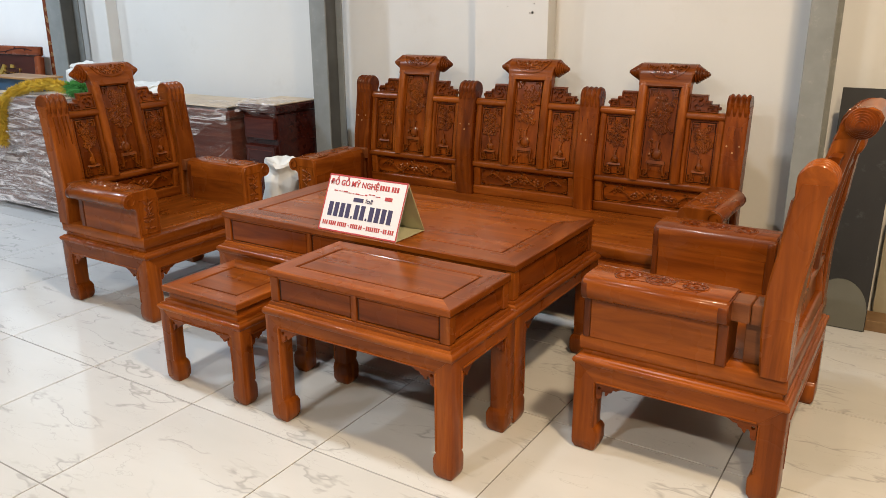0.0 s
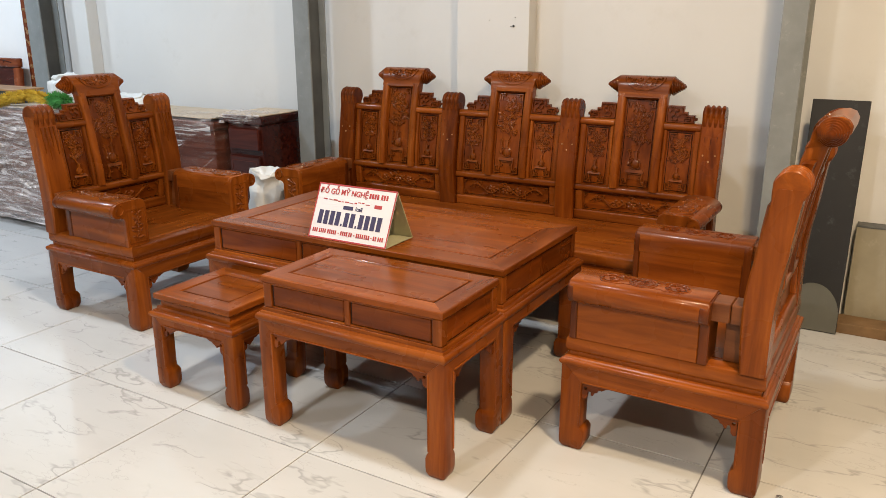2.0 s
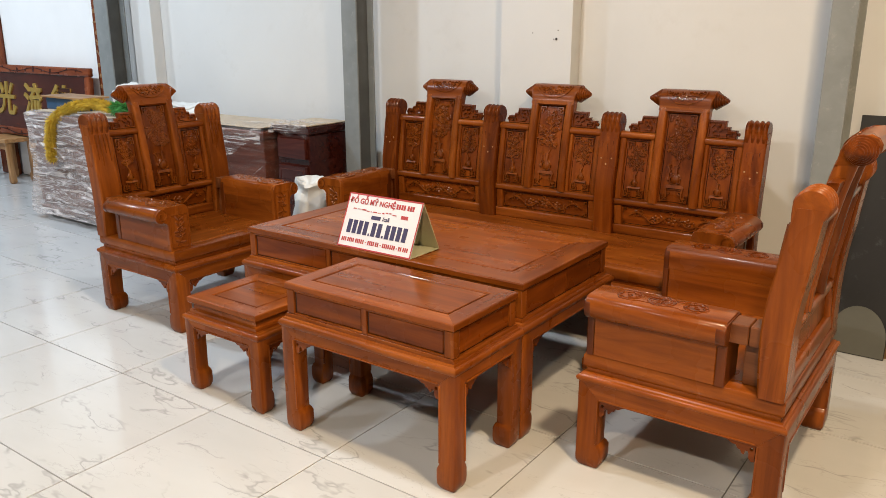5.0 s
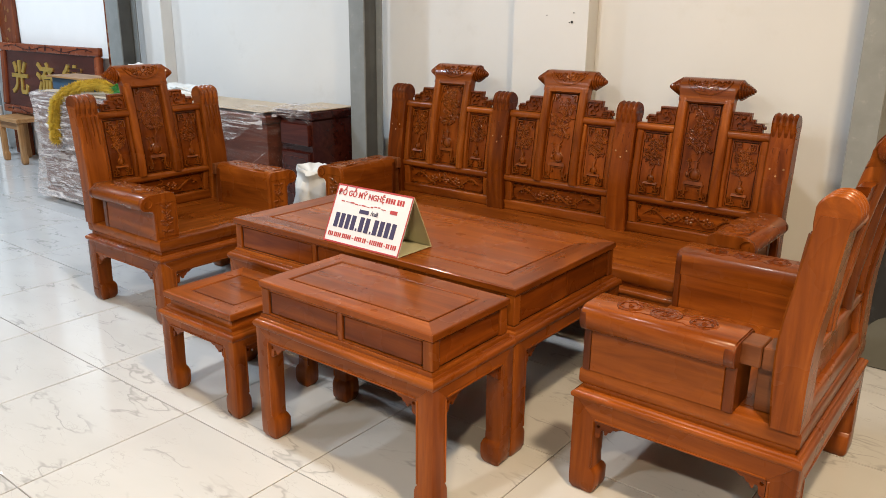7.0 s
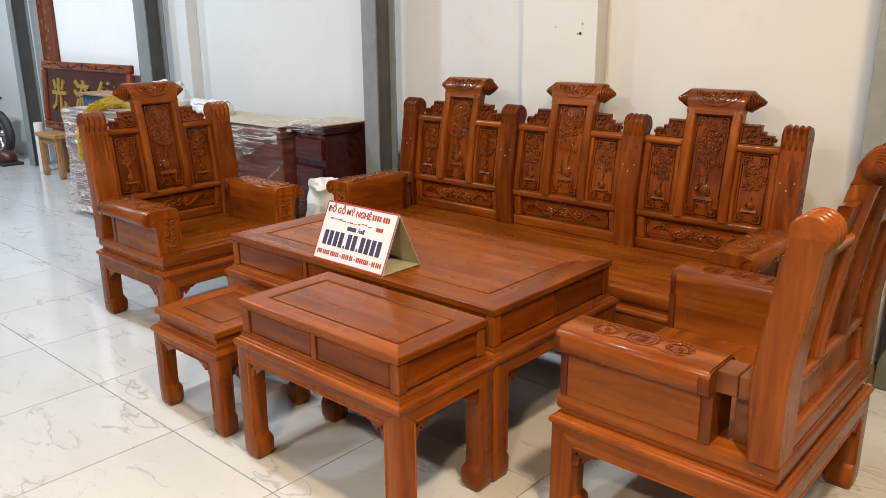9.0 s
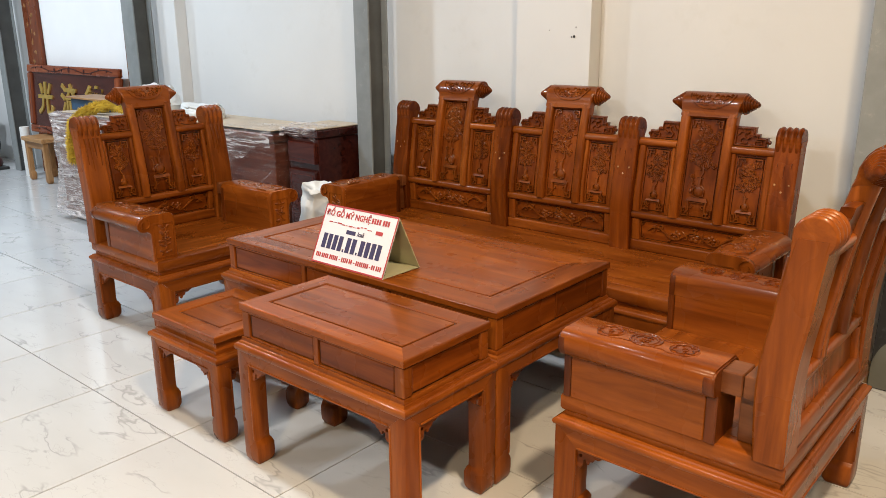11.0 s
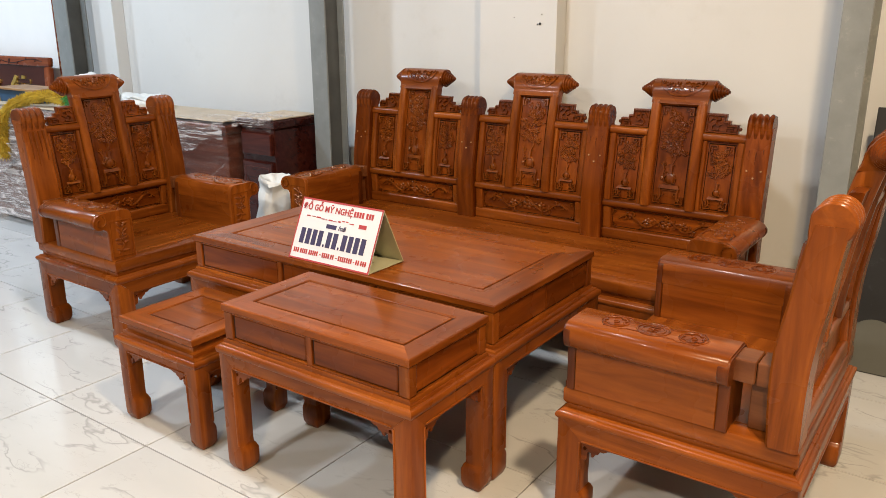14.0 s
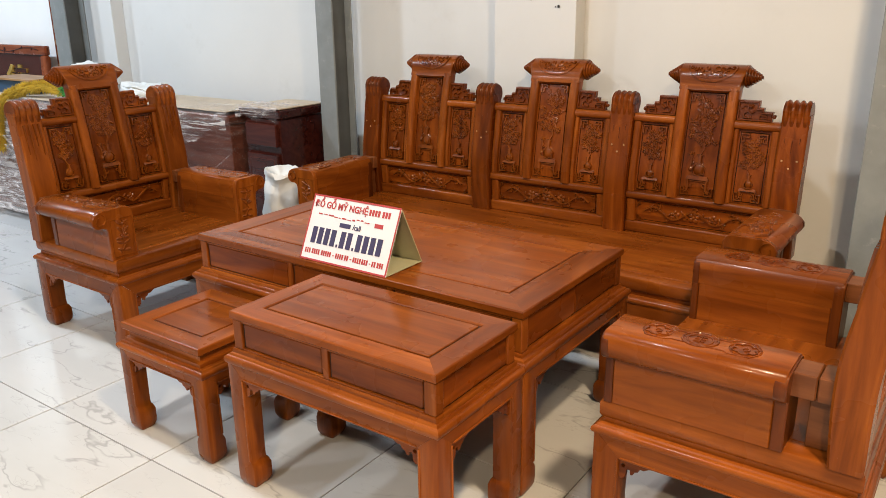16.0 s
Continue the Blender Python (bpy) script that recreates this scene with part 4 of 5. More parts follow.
box(bm, -SW, SW, 0.006, 0.189, 0.0, 0.003, 0.001)
part("base_flap", bm, CARD_IN, sign)
SLOPE = math.hypot(SY, SH)


def on_card(name, rects, mat, label="", lift=0.0012):
    """Printed bars on the sloping front card: rows of (x, up the slope, width, height)."""
    for x, u, w, h in rects:
        bm = bmesh.new()
        row = []
        for px, pu in ((x, u), (x + w, u), (x + w, u + h), (x, u + h)):
            k = pu / SLOPE
            row.append((px, SY * k, 0.001 + (SH - 0.001) * k))
        n = Vector((0, -SH, SY)).normalized()
        rings(bm, [[Vector(p) + n * 0.0002 for p in row], [Vector(p) + n * lift for p in row]])
        part(name, bm, mat, front_card, label)


E0 = 0.006
on_card("red_border", [(-SW, 0, 2 * SW, E0), (-SW, SLOPE - E0, 2 * SW, E0), (-SW, E0, E0 * 0.8, SLOPE - 2 * E0), (SW - E0 * 0.8, E0, E0 * 0.8, SLOPE - 2 * E0)], INK_RED, "red printed border")


def letters(body, size, mat, name, m, parent, label="", bold=0.0, depth=0.0006):
    """Lettering in the built-in font, as a mesh placed by m, centred."""
    cu = bpy.data.curves.new(name, "FONT")
    cu.body, cu.size, cu.align_x, cu.align_y, cu.extrude, cu.offset, cu.resolution_u = body, size, "CENTER", "CENTER", depth, bold, 3
    tmp = bpy.data.objects.new(name + "_tmp", cu)
    scene.collection.objects.link(tmp)
    me = bpy.data.meshes.new_from_object(tmp.evaluated_get(bpy.context.evaluated_depsgraph_get()))
    bpy.data.objects.remove(tmp)
    bpy.data.curves.remove(cu)
    me.materials.clear()
    me.materials.append(mat)
    for p in me.polygons:
        p.material_index = 0
    ob = new(name, me)
    ob.parent = parent
    ob.matrix_basis = m
    return tagged(ob, label) if label else ob


def card_pose(x, u, sx=1.0):
    k = u / SLOPE
    n = Vector((0, -SH, SY)).normalized() * 0.0012
    return pose(x, SY * k + n.y, 0.001 + (SH - 0.001) * k + n.z, 90 - math.degrees(math.atan2(SY, SH)), 0, 0) @ Matrix.Diagonal((sx, 1, 1, 1))


letters("ĐỒ GỖ MỸ NGHỆ", 0.031, INK_RED, "heading", card_pose(-0.058, 0.194, 0.93), front_card, "red printed heading", 0.0006)
def word_bars(name, words, u, size, letter, gap, mat, label):
    """Words that are not spelt out: one bar a letter; words: rows of (start, letters)."""
    for x, n in words:
        on_card(name, [(x + i * (letter + gap), u, letter, size) for i in range(n)], mat, label)


word_bars("heading_bar", ((0.064, 4), (0.119, 3)), 0.1845, 0.020, 0.0085, 0.0035, INK_RED, "red printed bar")
rng = random.Random(5)
bars = []
x = -0.150
while x < 0.075:
    w = rng.uniform(0.008, 0.022)
    bars.append((x, 0.158 + rng.uniform(-0.003, 0.003), w, rng.uniform(0.002, 0.005)))
    x += w + rng.uniform(0.003, 0.007)
on_card("handwriting_bar", bars, INK_RED, "faint red handwritten line")
on_card("handwriting_word", [(0.098, 0.148, 0.034, 0.014)], INK_RED)
letters("/call", 0.024, INK_NAVY, "small_word", card_pose(0.028, 0.135, 0.9), front_card, "dark printed word", 0.0003)
on_card("small_bar", [(-0.047, 0.128, 0.047, 0.015)], INK_NAVY)
bars = []
x = -0.158
for w in (1, 1, 1, 1, 0, 1, 1, 0, 1, 1, 1, 1):
    bars.append((x, 0.060, 0.0205 if w else 0.007, 0.056 if w else 0.010))
    x += 0.0285 if w else 0.0135
on_card("number_bar", bars, INK_NAVY, "dark printed bar")
word_bars("address_bar", ((-0.172, 3), (-0.140, 4), (-0.098, 5), (-0.034, 4), (0.006, 2), (0.042, 4), (0.080, 3), (0.122, 2), (0.144, 3)), 0.024, 0.017, 0.0062, 0.0030, INK_RED, "red printed bar")
on_card("address_dash", [(-0.047, 0.030, 0.007, 0.003), (0.029, 0.030, 0.007, 0.003), (0.111, 0.030, 0.006, 0.003)], INK_RED, "red printed dash")


# ---- shell of the hall ----
WY = 4.01


def slab_object(name, x0, x1, y0, y1, z0, z1, mat, label, category="", r=0.002, kind="structure", axis="x"):
    bm = bmesh.new()
    box(bm, x0, x1, y0, y1, z0, z1, r, axis)
    ob = part(name, bm, mat)
    return tagged(ob, label, category or name.split("_")[0], kind=kind)


XA, XB, YA, YB, H = -12.5, 3.2, -6.0, WY, 4.4
floor = slab_object("floor", XA - 0.3, XB + 0.3, YA - 0.3, YB + 0.25, -0.12, -0.004, GROUT, "polished white marble tile floor with thin dark joints", "floor")
slab_object("wall_north", XA - 0.2, XB + 0.2, WY, WY + 0.2, -0.1, H, WALL, "plain white painted back wall", "wall")
# out-of-view walls, lintel and roof, added to close the hall and limit bounce
slab_object("wall_west", XA - 0.2, XA, YA, YB, -0.1, H, FARWALL, "unseen plain grey end wall, kept dark to cut bounce light", "wall")
slab_object("wall_east", XB, XB + 0.2, YA, YB, -0.1, H, FARWALL, "unseen plain grey end wall, kept dark to cut bounce light", "wall")
slab_object("wall_south", -2.0, XB, YA - 0.2, YA, -0.1, H, FARWALL, "unseen plain grey wall beside an assumed shop front, kept dark to cut bounce light", "wall")
slab_object("wall_south_west", XA, -9.0, YA - 0.2, YA, -0.1, H, FARWALL, "unseen plain grey wall beside an assumed shop front, kept dark to cut bounce light", "wall")
slab_object("wall_south_lintel", -9.0, -2.0, YA - 0.2, YA, 3.2, H, FARWALL, "unseen plain grey lintel over an assumed shop front", "wall")
slab_object("ceiling", XA - 0.2, XB + 0.2, YA - 0.2, YB + 0.2, H, H + 0.15, CEIL, "unseen plain grey roof, kept dark to cut bounce light", "ceiling")
for name, x0, x1 in (("pilaster_1", -2.270, -1.826), ("pilaster_2", -5.81, -5.55)):
    slab_object(name, x0, x1, WY - 0.10, WY - 0.002, 0, H, WALL, "shallow white painted pilaster on the back wall", "pilaster", axis="z")
slab_object("dado_panel", -0.13, XB, WY - 0.08, WY - 0.002, 0.0, 0.485, DADO, "worn greyish wall panel with a dark upper edge", "wall panel")
slab_object("dado_edge", -0.13, XB, WY - 0.084, WY - 0.003, 0.485, 0.495, STEEL_DARK, "thin dark edge strip on the wall panel", "trim")
slab_object("baseboard", -0.42, XB, 3.79, WY - 0.086, 0.0, 0.05, SKIRT, "low brown strip along the foot of the wall", "skirting")


def column(name, x0, x1, y0, label):
    ob = thing(name, pose((x0 + x1) / 2, y0, 0), label, "steel column", kind="structure")
    h = (x1 - x0) / 2
    y1 = 3.905 - y0
    for nm, a, b, mat in (("front_flange", 0.0, 0.012, STEEL), ("rear_flange", y1 - 0.012, y1, STEEL)):
        bm = bmesh.new()
        box(bm, -h, h, a, b, 0, H, 0.003, "z")
        part(nm, bm, mat, ob)
    bm = bmesh.new()
    box(bm, -0.3 * h, 0.3 * h, 0.012, y1 - 0.012, 0, H, 0.002, "z")
    # recess shade between the flanges is put into the web's colour
    part("web", bm, STEEL_DARK, ob)


for cx0, cx1, cy0 in ((-3.335, -3.212, 3.74), (-0.530, -0.425, 3.70), (-6.06, -5.88, 3.74), (-8.70, -8.57, 3.74)):
    column("steel_column", cx0, cx1, cy0, "grey painted steel column standing by the wall")

# small holes in the wall
for hx, hz, k in ((-1.917, 1.383, 1.0), (-1.908, 1.428, 0.45), (-2.065, 1.414, 0.4), (-1.932, 1.381, 0.5)):
    bm = bmesh.new()
    lathe(bm, [(0.006 * k, 0), (0.007 * k, 0.002), (0.002 * k, 0.003)], pose(hx, WY - 0.101, hz, 90, 0, 0), 8)
    tagged(part("wall_anchor", bm, RUBBER), "small dark screw anchor in the wall", "screw")


# ---- leaning board ----
bm = bmesh.new()
box(bm, -0.118, 0.118, -0.009, 0.009, 0, 1.075, 0.002, "z")
board = part("leaning_board", bm, SLATE)
board.matrix_basis = pose(-0.262, 3.765, 0.0, -5.6, 0, 0)
tagged(board, "narrow black board leaning on the wall, grey half-disc at its foot", "board")
bm = bmesh.new()
pts = [(-0.118 + 0.236 * 0.5 + 0.116 * math.cos(a), 0.08 + 0.15 * math.sin(a)) for a in [math.pi * i / 20 for i in range(21)]] + [(-0.116, 0.004), (0.116, 0.004)]
rings(bm, [[(x, -0.0095, z) for x, z in pts], [(x, -0.012, z) for x, z in pts]])
part("half_disc", bm, DISC, board, "matt grey half-disc")


# ---- goods along the wall ----
def crumple(bm, amount, scale, seed):
    for v in bm.verts:
        p = v.co * scale + Vector((seed, 0, 0))
        v.co += noise.noise_vector(p) * amount + noise.noise_vector(p * 3.1) * amount * 0.35
    return bm


def film_shell(parent, x0, x1, y0, y1, z0, z1, seed, flare=0.0, mat=None):
    bm = bmesh.new()
    n = 22
    per = []
    for a in range(40):
        t = a / 40 * 4
        k, f = int(t), t - int(t)
        per.append([(x0 + (x1 - x0) * f, y0), (x1, y0 + (y1 - y0) * f), (x1 - (x1 - x0) * f, y1), (x0, y1 - (y1 - y0) * f)][k])
    loops = []
    for i in range(n + 1):
        z = z0 + (z1 - z0) * i / n
        o = flare * max(0, 1 - i / n * 2.2)
        loops.append([(x + math.copysign(o, x - (x0 + x1) / 2), y + math.copysign(o, y - (y0 + y1) / 2), z) for x, y in per])
    for k in (0.9, 0.6, 0.3):
        cx, cy = (x0 + x1) / 2, (y0 + y1) / 2
        loops.append([(cx + (x - cx) * k, cy + (y - cy) * k, z1 + 0.004) for x, y in per])
    rings(bm, loops)
    crumple(bm, 0.018, 9.0, seed)
    ob = part("film_wrap", bm, mat or FILM, parent, "crumpled clear stretch film", True)
    rng = random.Random(int(seed * 100))
    for q in range(26 if mat is FILM else 7):
        bm = bmesh.new()
        za, zb = rng.uniform(z0 + 0.05, z1), 0
        zb = min(z1, max(z0 + 0.03, za + rng.choice((-1, 1)) * rng.uniform(0.02, 0.45)))
        xa = rng.uniform(x0, x0 + 0.7 * (x1 - x0))
        xb = min(x1, xa + rng.uniform(0.3, 0.9) * (x1 - x0))
        pts = [(xa + (xb - xa) * i / 12, za + (zb - za) * i / 12 + 0.008 * noise.noise(Vector((i * 0.9, q * 3.7, seed)))) for i in range(13)]
        stroke(bm, pts, rng.uniform(0.006, 0.022), rng.uniform(0.006, 0.014), y0 - 0.016)
        part("film_fold", bm, FILM_LOOSE, ob, smooth=True)
    return ob


def chest(name, x0, x1, y0, y1, h, mats, label, doors, wrap=True, feet=0.06):
    ob = thing(name, pose((x0 + x1) / 2, (y0 + y1) / 2, 0), label, "cabinet")
    hx, hy = (x1 - x0) / 2, (y1 - y0) / 2
    bm = bmesh.new()
    stack(bm, -hx, hx, -hy, hy, [(feet, -0.01), (feet + 0.03, 0.0), (feet + 0.05, -0.02), (h - 0.06, -0.02), (h - 0.045, -0.005), (h - 0.03, 0.0), (h - 0.008, 0.004), (h, -0.002)], 0.004)
    part("body", bm, mats["x"], ob)
    for i in range(doors):
        a = -hx + 0.03 + (2 * hx - 0.06) * i / doors
        b = -hx + 0.03 + (2 * hx - 0.06) * (i + 1) / doors
        bm = bmesh.new()
        box(bm, a + 0.006, b - 0.006, -hy - 0.004, -hy + 0.025, feet + 0.08, h - 0.25, 0.006)
        d = part("door", bm, mats["x"], ob)
        bm = bmesh.new()
        border(bm, a + 0.03, b - 0.03, feet + 0.11, h - 0.28, -hy - 0.004, 0.008)
        vine(bm, random.Random(i), a + 0.05, b - 0.05, (feet + h - 0.17) / 2, min(0.12, (b - a) * 0.4), -hy - 0.004)
        part("door_carving", bm, mats["x"], d)
        bm = bmesh.new()
        box(bm, a + 0.006, b - 0.006, -hy - 0.002, -hy + 0.025, h - 0.21, h - 0.08, 0.005)
        d = part("drawer", bm, mats["x"], ob)
    for sx in (-1, 1):
        for sy in (-1, 1):
            bm = bmesh.new()
            lathe(bm, [(0.02, 0), (0.034, 0.012), (0.036, 0.03), (0.026, 0.05), (0.03, feet + 0.004)], pose(sx * (hx - 0.07), sy * (hy - 0.07), 0), 12)
            part("foot", bm, RUBBER if doors == 2 else mats["z"], ob, smooth=True)
    if wrap:
        film_shell(ob, -hx - 0.02, hx + 0.02, -hy - 0.02, hy + 0.02, 0.05, h + 0.012, x0, 0.03, FILM if doors else FILM_CLEAR)
    return ob


chest("wrapped_cabinet", -6.02, -4.90, 3.07, 3.66, 0.82, BROWN, "low wooden cabinet wrapped in crumpled clear film", 2)
chest("wrapped_cabinet", -4.86, -3.745, 3.41, 3.85, 0.80, UMBER, "brown cabinet under loose clear film beside the column", 0)
chest("bedside_cabinet", -3.720, -3.395, 3.47, 3.86, 0.845, RED, "dark red lacquered cabinet with carved door, film on top", 1, wrap=False)
for x0, x1, y0, y1, z in ((-5.95, -4.95, 3.10, 3.62, 0.835), (-4.84, -3.78, 3.42, 3.84, 0.815), (-3.715, -3.40, 3.48, 3.85, 0.847)):
    bm = bmesh.new()
    box(bm, x0, x1, y0, y1, z, z + 0.007, 0.002)
    tagged(part("cardboard_sheet", bm, PAPER), "flat tan cardboard sheet lying on a cabinet", "cardboard")


def drape(x0, x1, y_top, y_front, z, drops, mat, label):
    """A loose sheet of film over a cabinet's front edge; drops: how far it hangs at even steps along it."""
    bm = bmesh.new()
    n, m = 30, 16
    flat = y_top - y_front
    grid = []
    for i in range(n + 1):
        u = i / n
        k = u * (len(drops) - 1)
        q0 = min(int(k), len(drops) - 2)
        drop = drops[q0] + (drops[q0 + 1] - drops[q0]) * (k - q0)
        row = []
        for q in range(m + 1):
            d = q / m * (flat + drop)
            over = max(0.0, d - flat)
            p = Vector((x0 + (x1 - x0) * u, y_top - min(d, flat), z - over))
            w = noise.noise_vector(p * 13) * 0.016 + noise.noise_vector(p * 34) * 0.007
            if over > 0:
                p += Vector((w.x, -abs(w.y) - 0.05 * over, w.z * min(1, over * 12)))
            else:
                p += Vector((w.x * 0.5, 0, abs(w.z)))
            row.append(bm.verts.new(p))
        grid.append(row)
    for i in range(n):
        for q in range(m):
            bm.faces.new((grid[i][q], grid[i + 1][q], grid[i + 1][q + 1], grid[i][q + 1]))
    return tagged(part("loose_film", bm, mat, smooth=True), label, "plastic film")


drape(-4.22, -3.725, 3.62, 3.372, 0.826, (0.30, 0.22, 0.19, 0.13, 0.09, 0.11), FILM_LOOSE, "loose sheet of clear film hanging over the cabinet edge")
drape(-3.735, -3.40, 3.66, 3.458, 0.858, (0.07, 0.05, 0.08, 0.05, 0.09), FILM_SHINY, "shiny crumpled clear film on top of the red cabinet")


def sack(name, x, y, z, rx, ry, h, seed, label):
    bm = bmesh.new()
    prof = [(0.72, 0.0), (0.98, 0.06), (1.0, 0.3), (0.97, 0.6), (0.92, 0.8), (0.80, 0.88), (0.84, 0.95), (0.80, 1.0), (0.45, 0.975), (0.1, 0.95)]
    rings(bm, [[(rx * r * math.cos(2 * math.pi * i / 24), ry * r * math.sin(2 * math.pi * i / 24), h * k) for i in range(24)] for r, k in prof])
    bmesh.ops.subdivide_edges(bm, edges=bm.edges, cuts=1, use_grid_fill=True)
    for v in bm.verts:
        k = min(1, v.co.z / (0.15 * h))
        q = Vector((v.co.x, v.co.y, v.co.z))
        d = noise.noise_vector(q * 9 + Vector((seed, 0, 0))) * 0.030 + noise.noise_vector(q * 26 + Vector((seed, 0, 0))) * 0.016
        v.co += Vector((d.x, d.y, d.z * k))
    ob = part(name, bm, CLOTH, smooth=True)
    ob.matrix_basis = pose(x, y, z)
    return tagged(ob, label, "bag")


sack("plastic_sack", -3.25, 3.33, 0.0, 0.115, 0.11, 0.56, 3.0, "white woven plastic sack, tied, beside the settee arm")
sack("crumpled_bag", -5.24, 3.50, 0.842, 0.22, 0.12, 0.19, 8.0, "crumpled white plastic bag lying on the wrapped cabinet")
sack("crumpled_bag", -4.80, 3.60, 0.822, 0.21, 0.13, 0.09, 12.0, "crumpled white plastic bag lying on the cabinet")


def plush(name, pts, r, count, mat, label, seed):
    """A fluffy garland along points: many short tapering tufts round a core."""
    rng = random.Random(seed)
    bm = bmesh.new()
    P = [Vector(p) for p in pts]
    for i in range(count):
        t = rng.uniform(0, len(P) - 1.001)
        k = int(t)
        c = P[k].lerp(P[k + 1], t - k)
        d = Vector((rng.gauss(0, 1), rng.gauss(0, 1), rng.gauss(0, 1))).normalized()
        L = r * rng.uniform(0.7, 1.25)
        s = d.orthogonal().normalized() * r * 0.12
        s2 = d.cross(s)
        tip = c + d * L + Vector((0, 0, -0.1 * L))
        vs = [bm.verts.new(c + d * 0.25 * r + o) for o in (s, -0.5 * s + 0.87 * s2, -0.5 * s - 0.87 * s2)] + [bm.verts.new(tip)]
        for a, b in ((0, 1), (1, 2), (2, 0)):
            bm.faces.new((vs[a], vs[b], vs[3]))
    return tagged(part(name, bm, mat), label, "garland")


plush("plush_garland", [(-5.02, 3.16, 0.905), (-5.20, 3.16, 0.925), (-5.40, 3.13, 0.905), (-5.54, 3.08, 0.86), (-5.62, 3.03, 0.78), (-5.66, 3.02, 0.64), (-5.66, 3.02, 0.50)], 0.046, 9000, YELLOW, "fluffy yellow garland hanging over the wrapped cabinet", 4)
plush("plush_tassel", [(-5.02, 3.18, 0.905), (-4.90, 3.20, 0.90)], 0.06, 1500, GREEN, "fluffy green tassel at the end of the garland", 6)
bm = bmesh.new()
box(bm, -5.98, -5.52, 3.20, 3.40, 0.842, 0.93, 0.006)
blue_box = tagged(part("blue_box", bm, BLUE), "dark blue flat box on the wrapped cabinet", "box")
bm = bmesh.new()
box(bm, -6.02, -5.46, 3.18, 3.42, 0.931, 0.945, 0.002)
tagged(part("wooden_board", bm, PALE["x"]), "thin pale wooden board lying on the blue box", "board")

# ---- far end of the wall ----
RIM = {a: wood("red_rim_wood_" + a, a, (0.11, 0.024, 0.010), (0.18, 0.044, 0.016), (0.25, 0.066, 0.022), 0.25, 0.3) for a in "xz"}
plaque = thing("carved_plaque", pose(-7.305, 3.80, 0.445, -4, 0, 0), "dark red carved wooden plaque with gilt characters, leaning on the wall", "plaque")
PW, PH = 0.93, 0.67
bm = bmesh.new()
box(bm, -PW + 0.05, PW - 0.05, -0.012, 0.012, 0.05, PH - 0.05, 0.003)
part("field", bm, RED["x"], plaque)
for a, b, c, d, ax in ((-PW, PW, 0, 0.075, "x"), (-PW, PW, PH - 0.075, PH, "x"), (-PW, -PW + 0.09, 0.075, PH - 0.075, "z"), (PW - 0.09, PW, 0.075, PH - 0.075, "z")):
    bm = bmesh.new()
    box(bm, a, b, -0.03, 0.014, c, d, 0.012, ax)
    rim = part("rim", bm, RIM[ax], plaque)
    bm = bmesh.new()
    if ax == "x":
        vine(bm, random.Random(2), a + 0.1, b - 0.1, (c + d) / 2, 0.06, -0.03)
        part("rim_carving", bm, RED["x"], rim, "raised vine carving", True)
for ch, u in (("光", -0.56), ("流", -0.06), ("德", 0.44)):
    letters(ch, 0.33, GOLD, "gilt_character", pose(u, -0.014, 0.325, 90, 0, 0), plaque, "gilt raised character", 0.007, 0.010)

for x, w in ((-8.18, 0.32), (-6.31, 0.10)):
    bm = bmesh.new()
    box(bm, -w / 2, w / 2, -0.02, 0.02, 0, 2.5, 0.006, "z")
    ob = part("couplet_board", bm, RIM["z"])
    ob.matrix_basis = pose(x, 3.90, 0.0, -0.6, 0, 0)
    tagged(ob, "tall narrow carved red wooden board leaning on the wall", "board", "couplet boards")
    bm = bmesh.new()
    rng = random.Random(int(-x * 10))
    for i in range(26):
        flower(bm, rng, rng.uniform(-0.3, 0.3) * w, 0.15 + i * 0.09, 0.019, -0.02)
        leaf(bm, 0, 0.15 + i * 0.09, 0.05, rng.uniform(0, 6), -0.02)
    tagged(part("gilt_carving", bm, DULL_GOLD, ob, "gilt raised flowers", True), kind="stuff")

bm = bmesh.new()
box(bm, -8.01, -6.37, 3.93, 3.95, 0.01, 2.9, 0.002, "z")
tagged(part("white_sheet_board", bm, MDF), "large plain white board standing against the wall", "board")

for cx in (-7.77, -6.85):
    small = thing("wooden_stool", pose(cx, 3.72, 0), "pale wooden stool carrying the carved plaque", "stool", "plaque stools")
    bm = bmesh.new()
    stack(bm, -0.23, 0.23, -0.15, 0.15, [(0.395, -0.01), (0.40, 0.0), (0.43, 0.0), (0.437, -0.006)])
    part("seat", bm, PALE["x"], small)
    for sx in (-1, 1):
        for sy in (-1, 1):
            hoof_leg(small, sx * 0.215, sy * 0.13, -sx, -sy, 0.05, 0.396, PALE["z"])
    bm = bmesh.new()
    box(bm, -0.19, 0.19, -0.125, -0.10, 0.33, 0.395, 0.003)
    part("apron", bm, PALE["x"], small)

bm = bmesh.new()
lathe(bm, [(0.045, 0), (0.045, 0.004), (0.045, 0.50), (0.040, 0.502), (0.040, 0.46)], pose(-8.22, 3.70, 0), 16)
tagged(part("plastic_pipe", bm, PIPE, smooth=True), "short white plastic pipe standing on the floor", "pipe")

# parked scooter, of which the rear wheel shows
scooter = thing("scooter", pose(-9.40, 3.72, 0, 0, 0, 8), "dark scooter parked by the wall", "scooter")
bm = bmesh.new()
rings(bm, [[((0.225 + 0.055 * math.cos(b)) * math.cos(a), 0.05 * math.sin(b), 0.28 + (0.225 + 0.055 * math.cos(b)) * math.sin(a)) for b in [2 * math.pi * j / 10 for j in range(10)]] for a in [2 * math.pi * i / 32 for i in range(32)]], wrap=True)
wheel = part("tyre", bm, RUBBER, scooter, smooth=True)
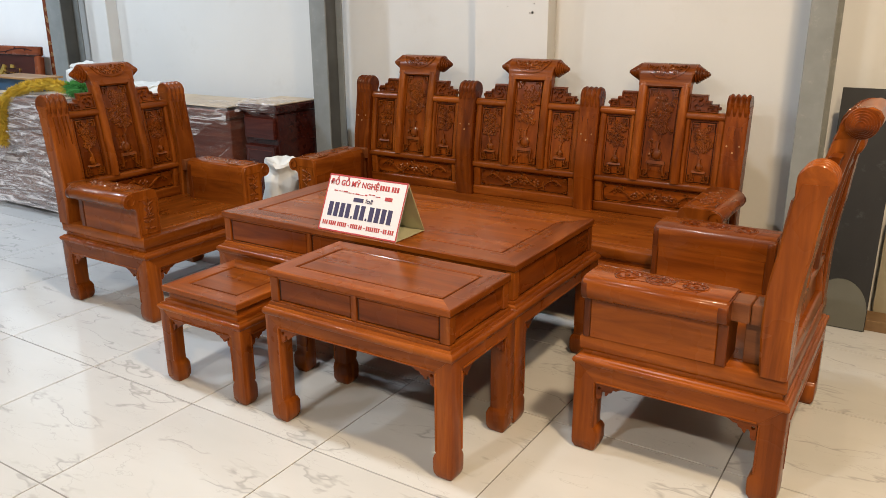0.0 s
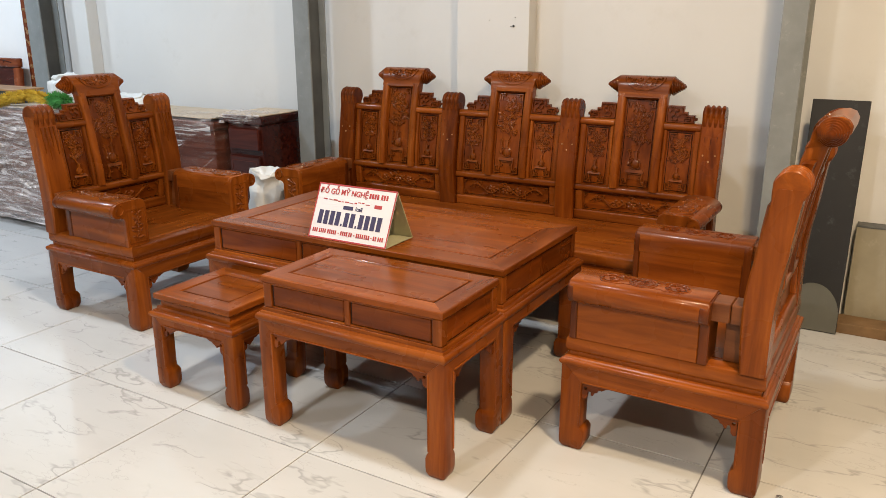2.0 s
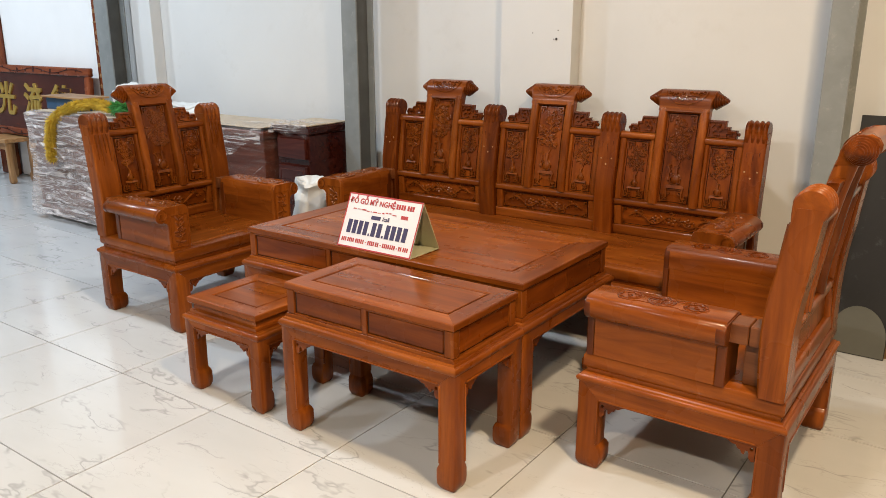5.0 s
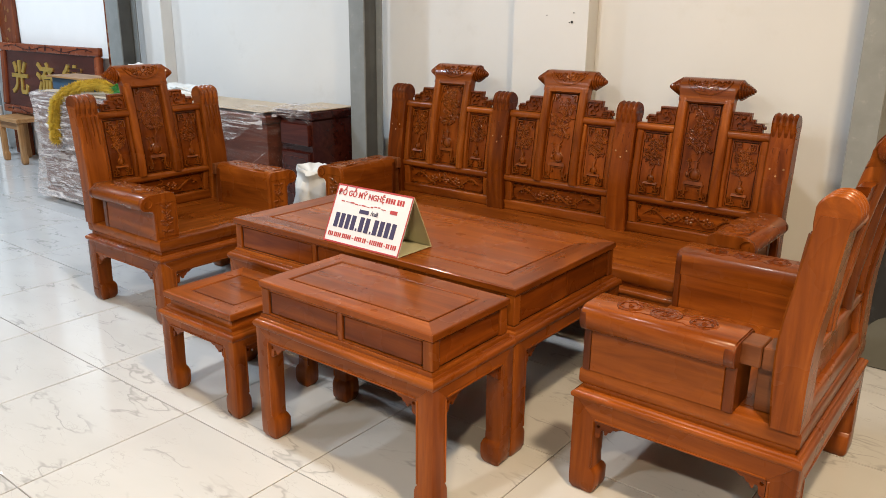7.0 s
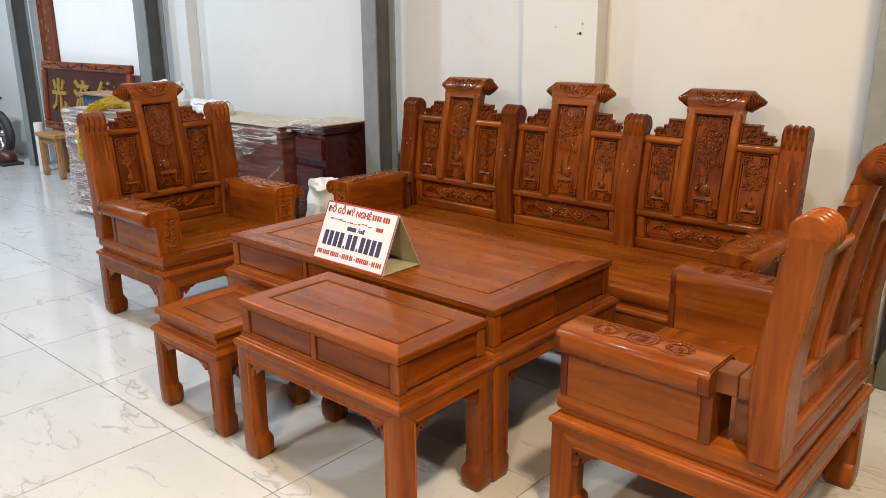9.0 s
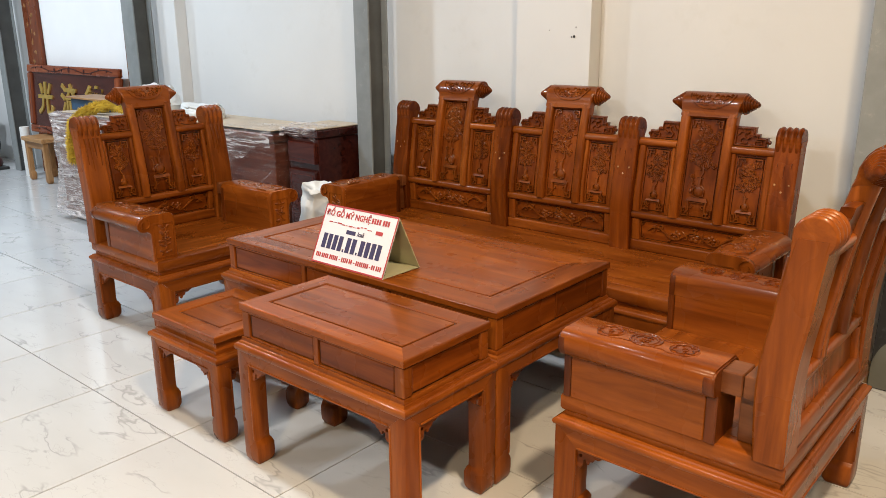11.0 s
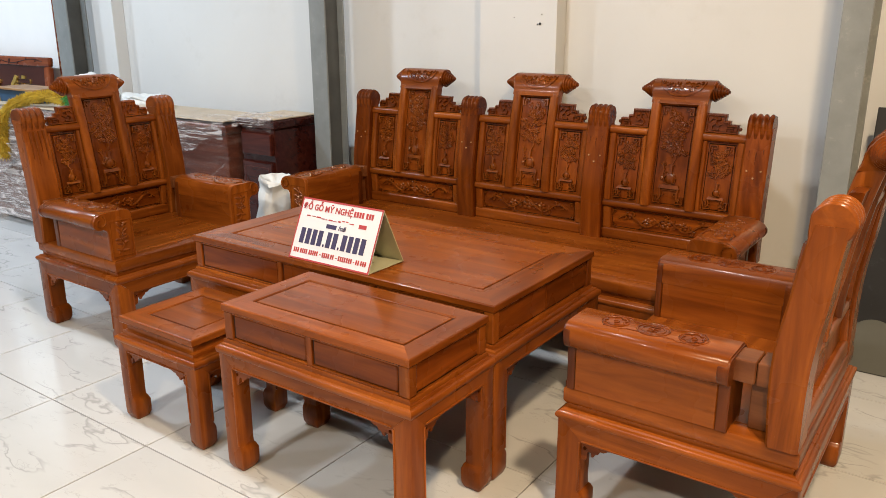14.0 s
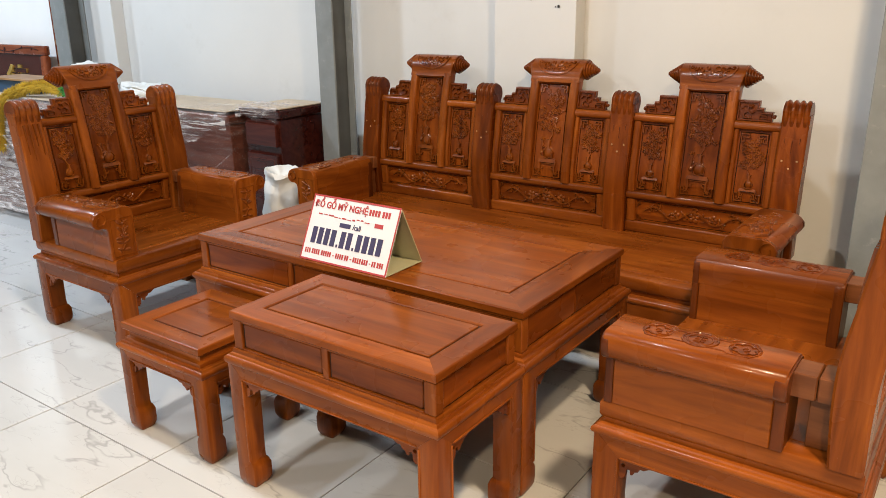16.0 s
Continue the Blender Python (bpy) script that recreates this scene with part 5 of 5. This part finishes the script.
bm = bmesh.new()
lathe(bm, [(0.175, -0.03), (0.18, -0.03), (0.18, 0.03), (0.165, 0.03), (0.16, 0.0), (0.165, -0.03)], pose(0, 0, 0.28, 90, 0, 0), 28)
for k in range(5):
    a = k * 1.2566
    stroke(bm, [(0.03 * math.cos(a), 0.28 + 0.03 * math.sin(a)), (0.165 * math.cos(a), 0.28 + 0.165 * math.sin(a))], 0.03, 0.015, 0.0)
lathe(bm, [(0.04, -0.04), (0.045, 0.0), (0.04, 0.04)], pose(0, 0, 0.28, 90, 0, 0), 14)
part("rim", bm, CHROME, scooter)
bm = bmesh.new()
rings(bm, [[(x, s * 0.07, z) for x, z in ((-1.2, 0.35), (-0.5, 0.38), (-0.2, 0.58), (0.05, 0.68), (-0.1, 0.76), (-0.7, 0.78), (-1.2, 0.6))] for s in (-1, 1)])
part("body", bm, SLATE, scooter)
bm = bmesh.new()
box(bm, -9.12, -8.80, 3.50, 3.72, 0.0, 0.03, 0.006)
tagged(part("floor_mat", bm, RUBBER), "dark mat lying on the floor by the wall", "mat")
bm = bmesh.new()
rings(bm, [[(0.11 * r * math.cos(2 * math.pi * i / 18), 0.10 * r * math.sin(2 * math.pi * i / 18), 0.032 + 0.12 * h) for i in range(18)] for r, h in ((0.9, 0.0), (1.0, 0.25), (0.93, 0.6), (0.66, 0.88), (0.2, 1.0))])
ob = part("helmet", bm, plain("dull_red_plastic", (0.07, 0.015, 0.013), 0.4), smooth=True)
ob.matrix_basis = pose(-8.97, 3.62, 0.0)
tagged(ob, "dull red helmet lying on a dark mat", "helmet")

# bit of crumpled foil on the floor
bm = bmesh.new()
bmesh.ops.create_icosphere(bm, subdivisions=2, radius=0.012)
crumple(bm, 0.006, 90, 2.0)
for v in bm.verts:
    v.co.z = max(0.0, v.co.z * 0.6 + 0.006)
ob = part("crumpled_foil", bm, CHROME)
ob.matrix_basis = pose(-0.172, 2.235, 0.0)
tagged(ob, "tiny crumpled bit of shiny foil on the tiles", "litter")

# ---- floor tiles ----
bm = bmesh.new()
TS, J = 0.6, 0.0021
stack(bm, -TS / 2 + J, TS / 2 - J, -TS / 2 + J, TS / 2 - J, [(-0.010, 0.0), (-0.0012, 0.0), (-0.0002, -0.0005), (0.0, -0.0016)], 0.0008)
first = part("tile", bm, TILE, floor)
TX, TY = -1.61, 1.705
first.matrix_basis = pose(TX + TS / 2, TY + TS / 2, 0)
rest = bmesh.new()
for i in range(-19, 9):
    for j in range(-14, 4):
        x, y = TX + TS * (i + 0.5), TY + TS * (j + 0.5)
        if not (XA - 0.3 < x < XB + 0.3 and YA - 0.3 < y) or (i, j) == (0, 0):
            continue
        if j >= -6 and i >= -17:
            t = first.copy()
            scene.collection.objects.link(t)
            t.matrix_basis = pose(x, y, 0)
        else:
            stack(rest, x - TS / 2 + J, x + TS / 2 - J, y - TS / 2 + J, y + TS / 2 - J, [(-0.010, 0.0), (-0.0012, 0.0), (0.0, -0.0016)], 0.0008)
tagged(part("outer_tiles", rest, TILE, floor), "white marble tiles farther off", kind="stuff")
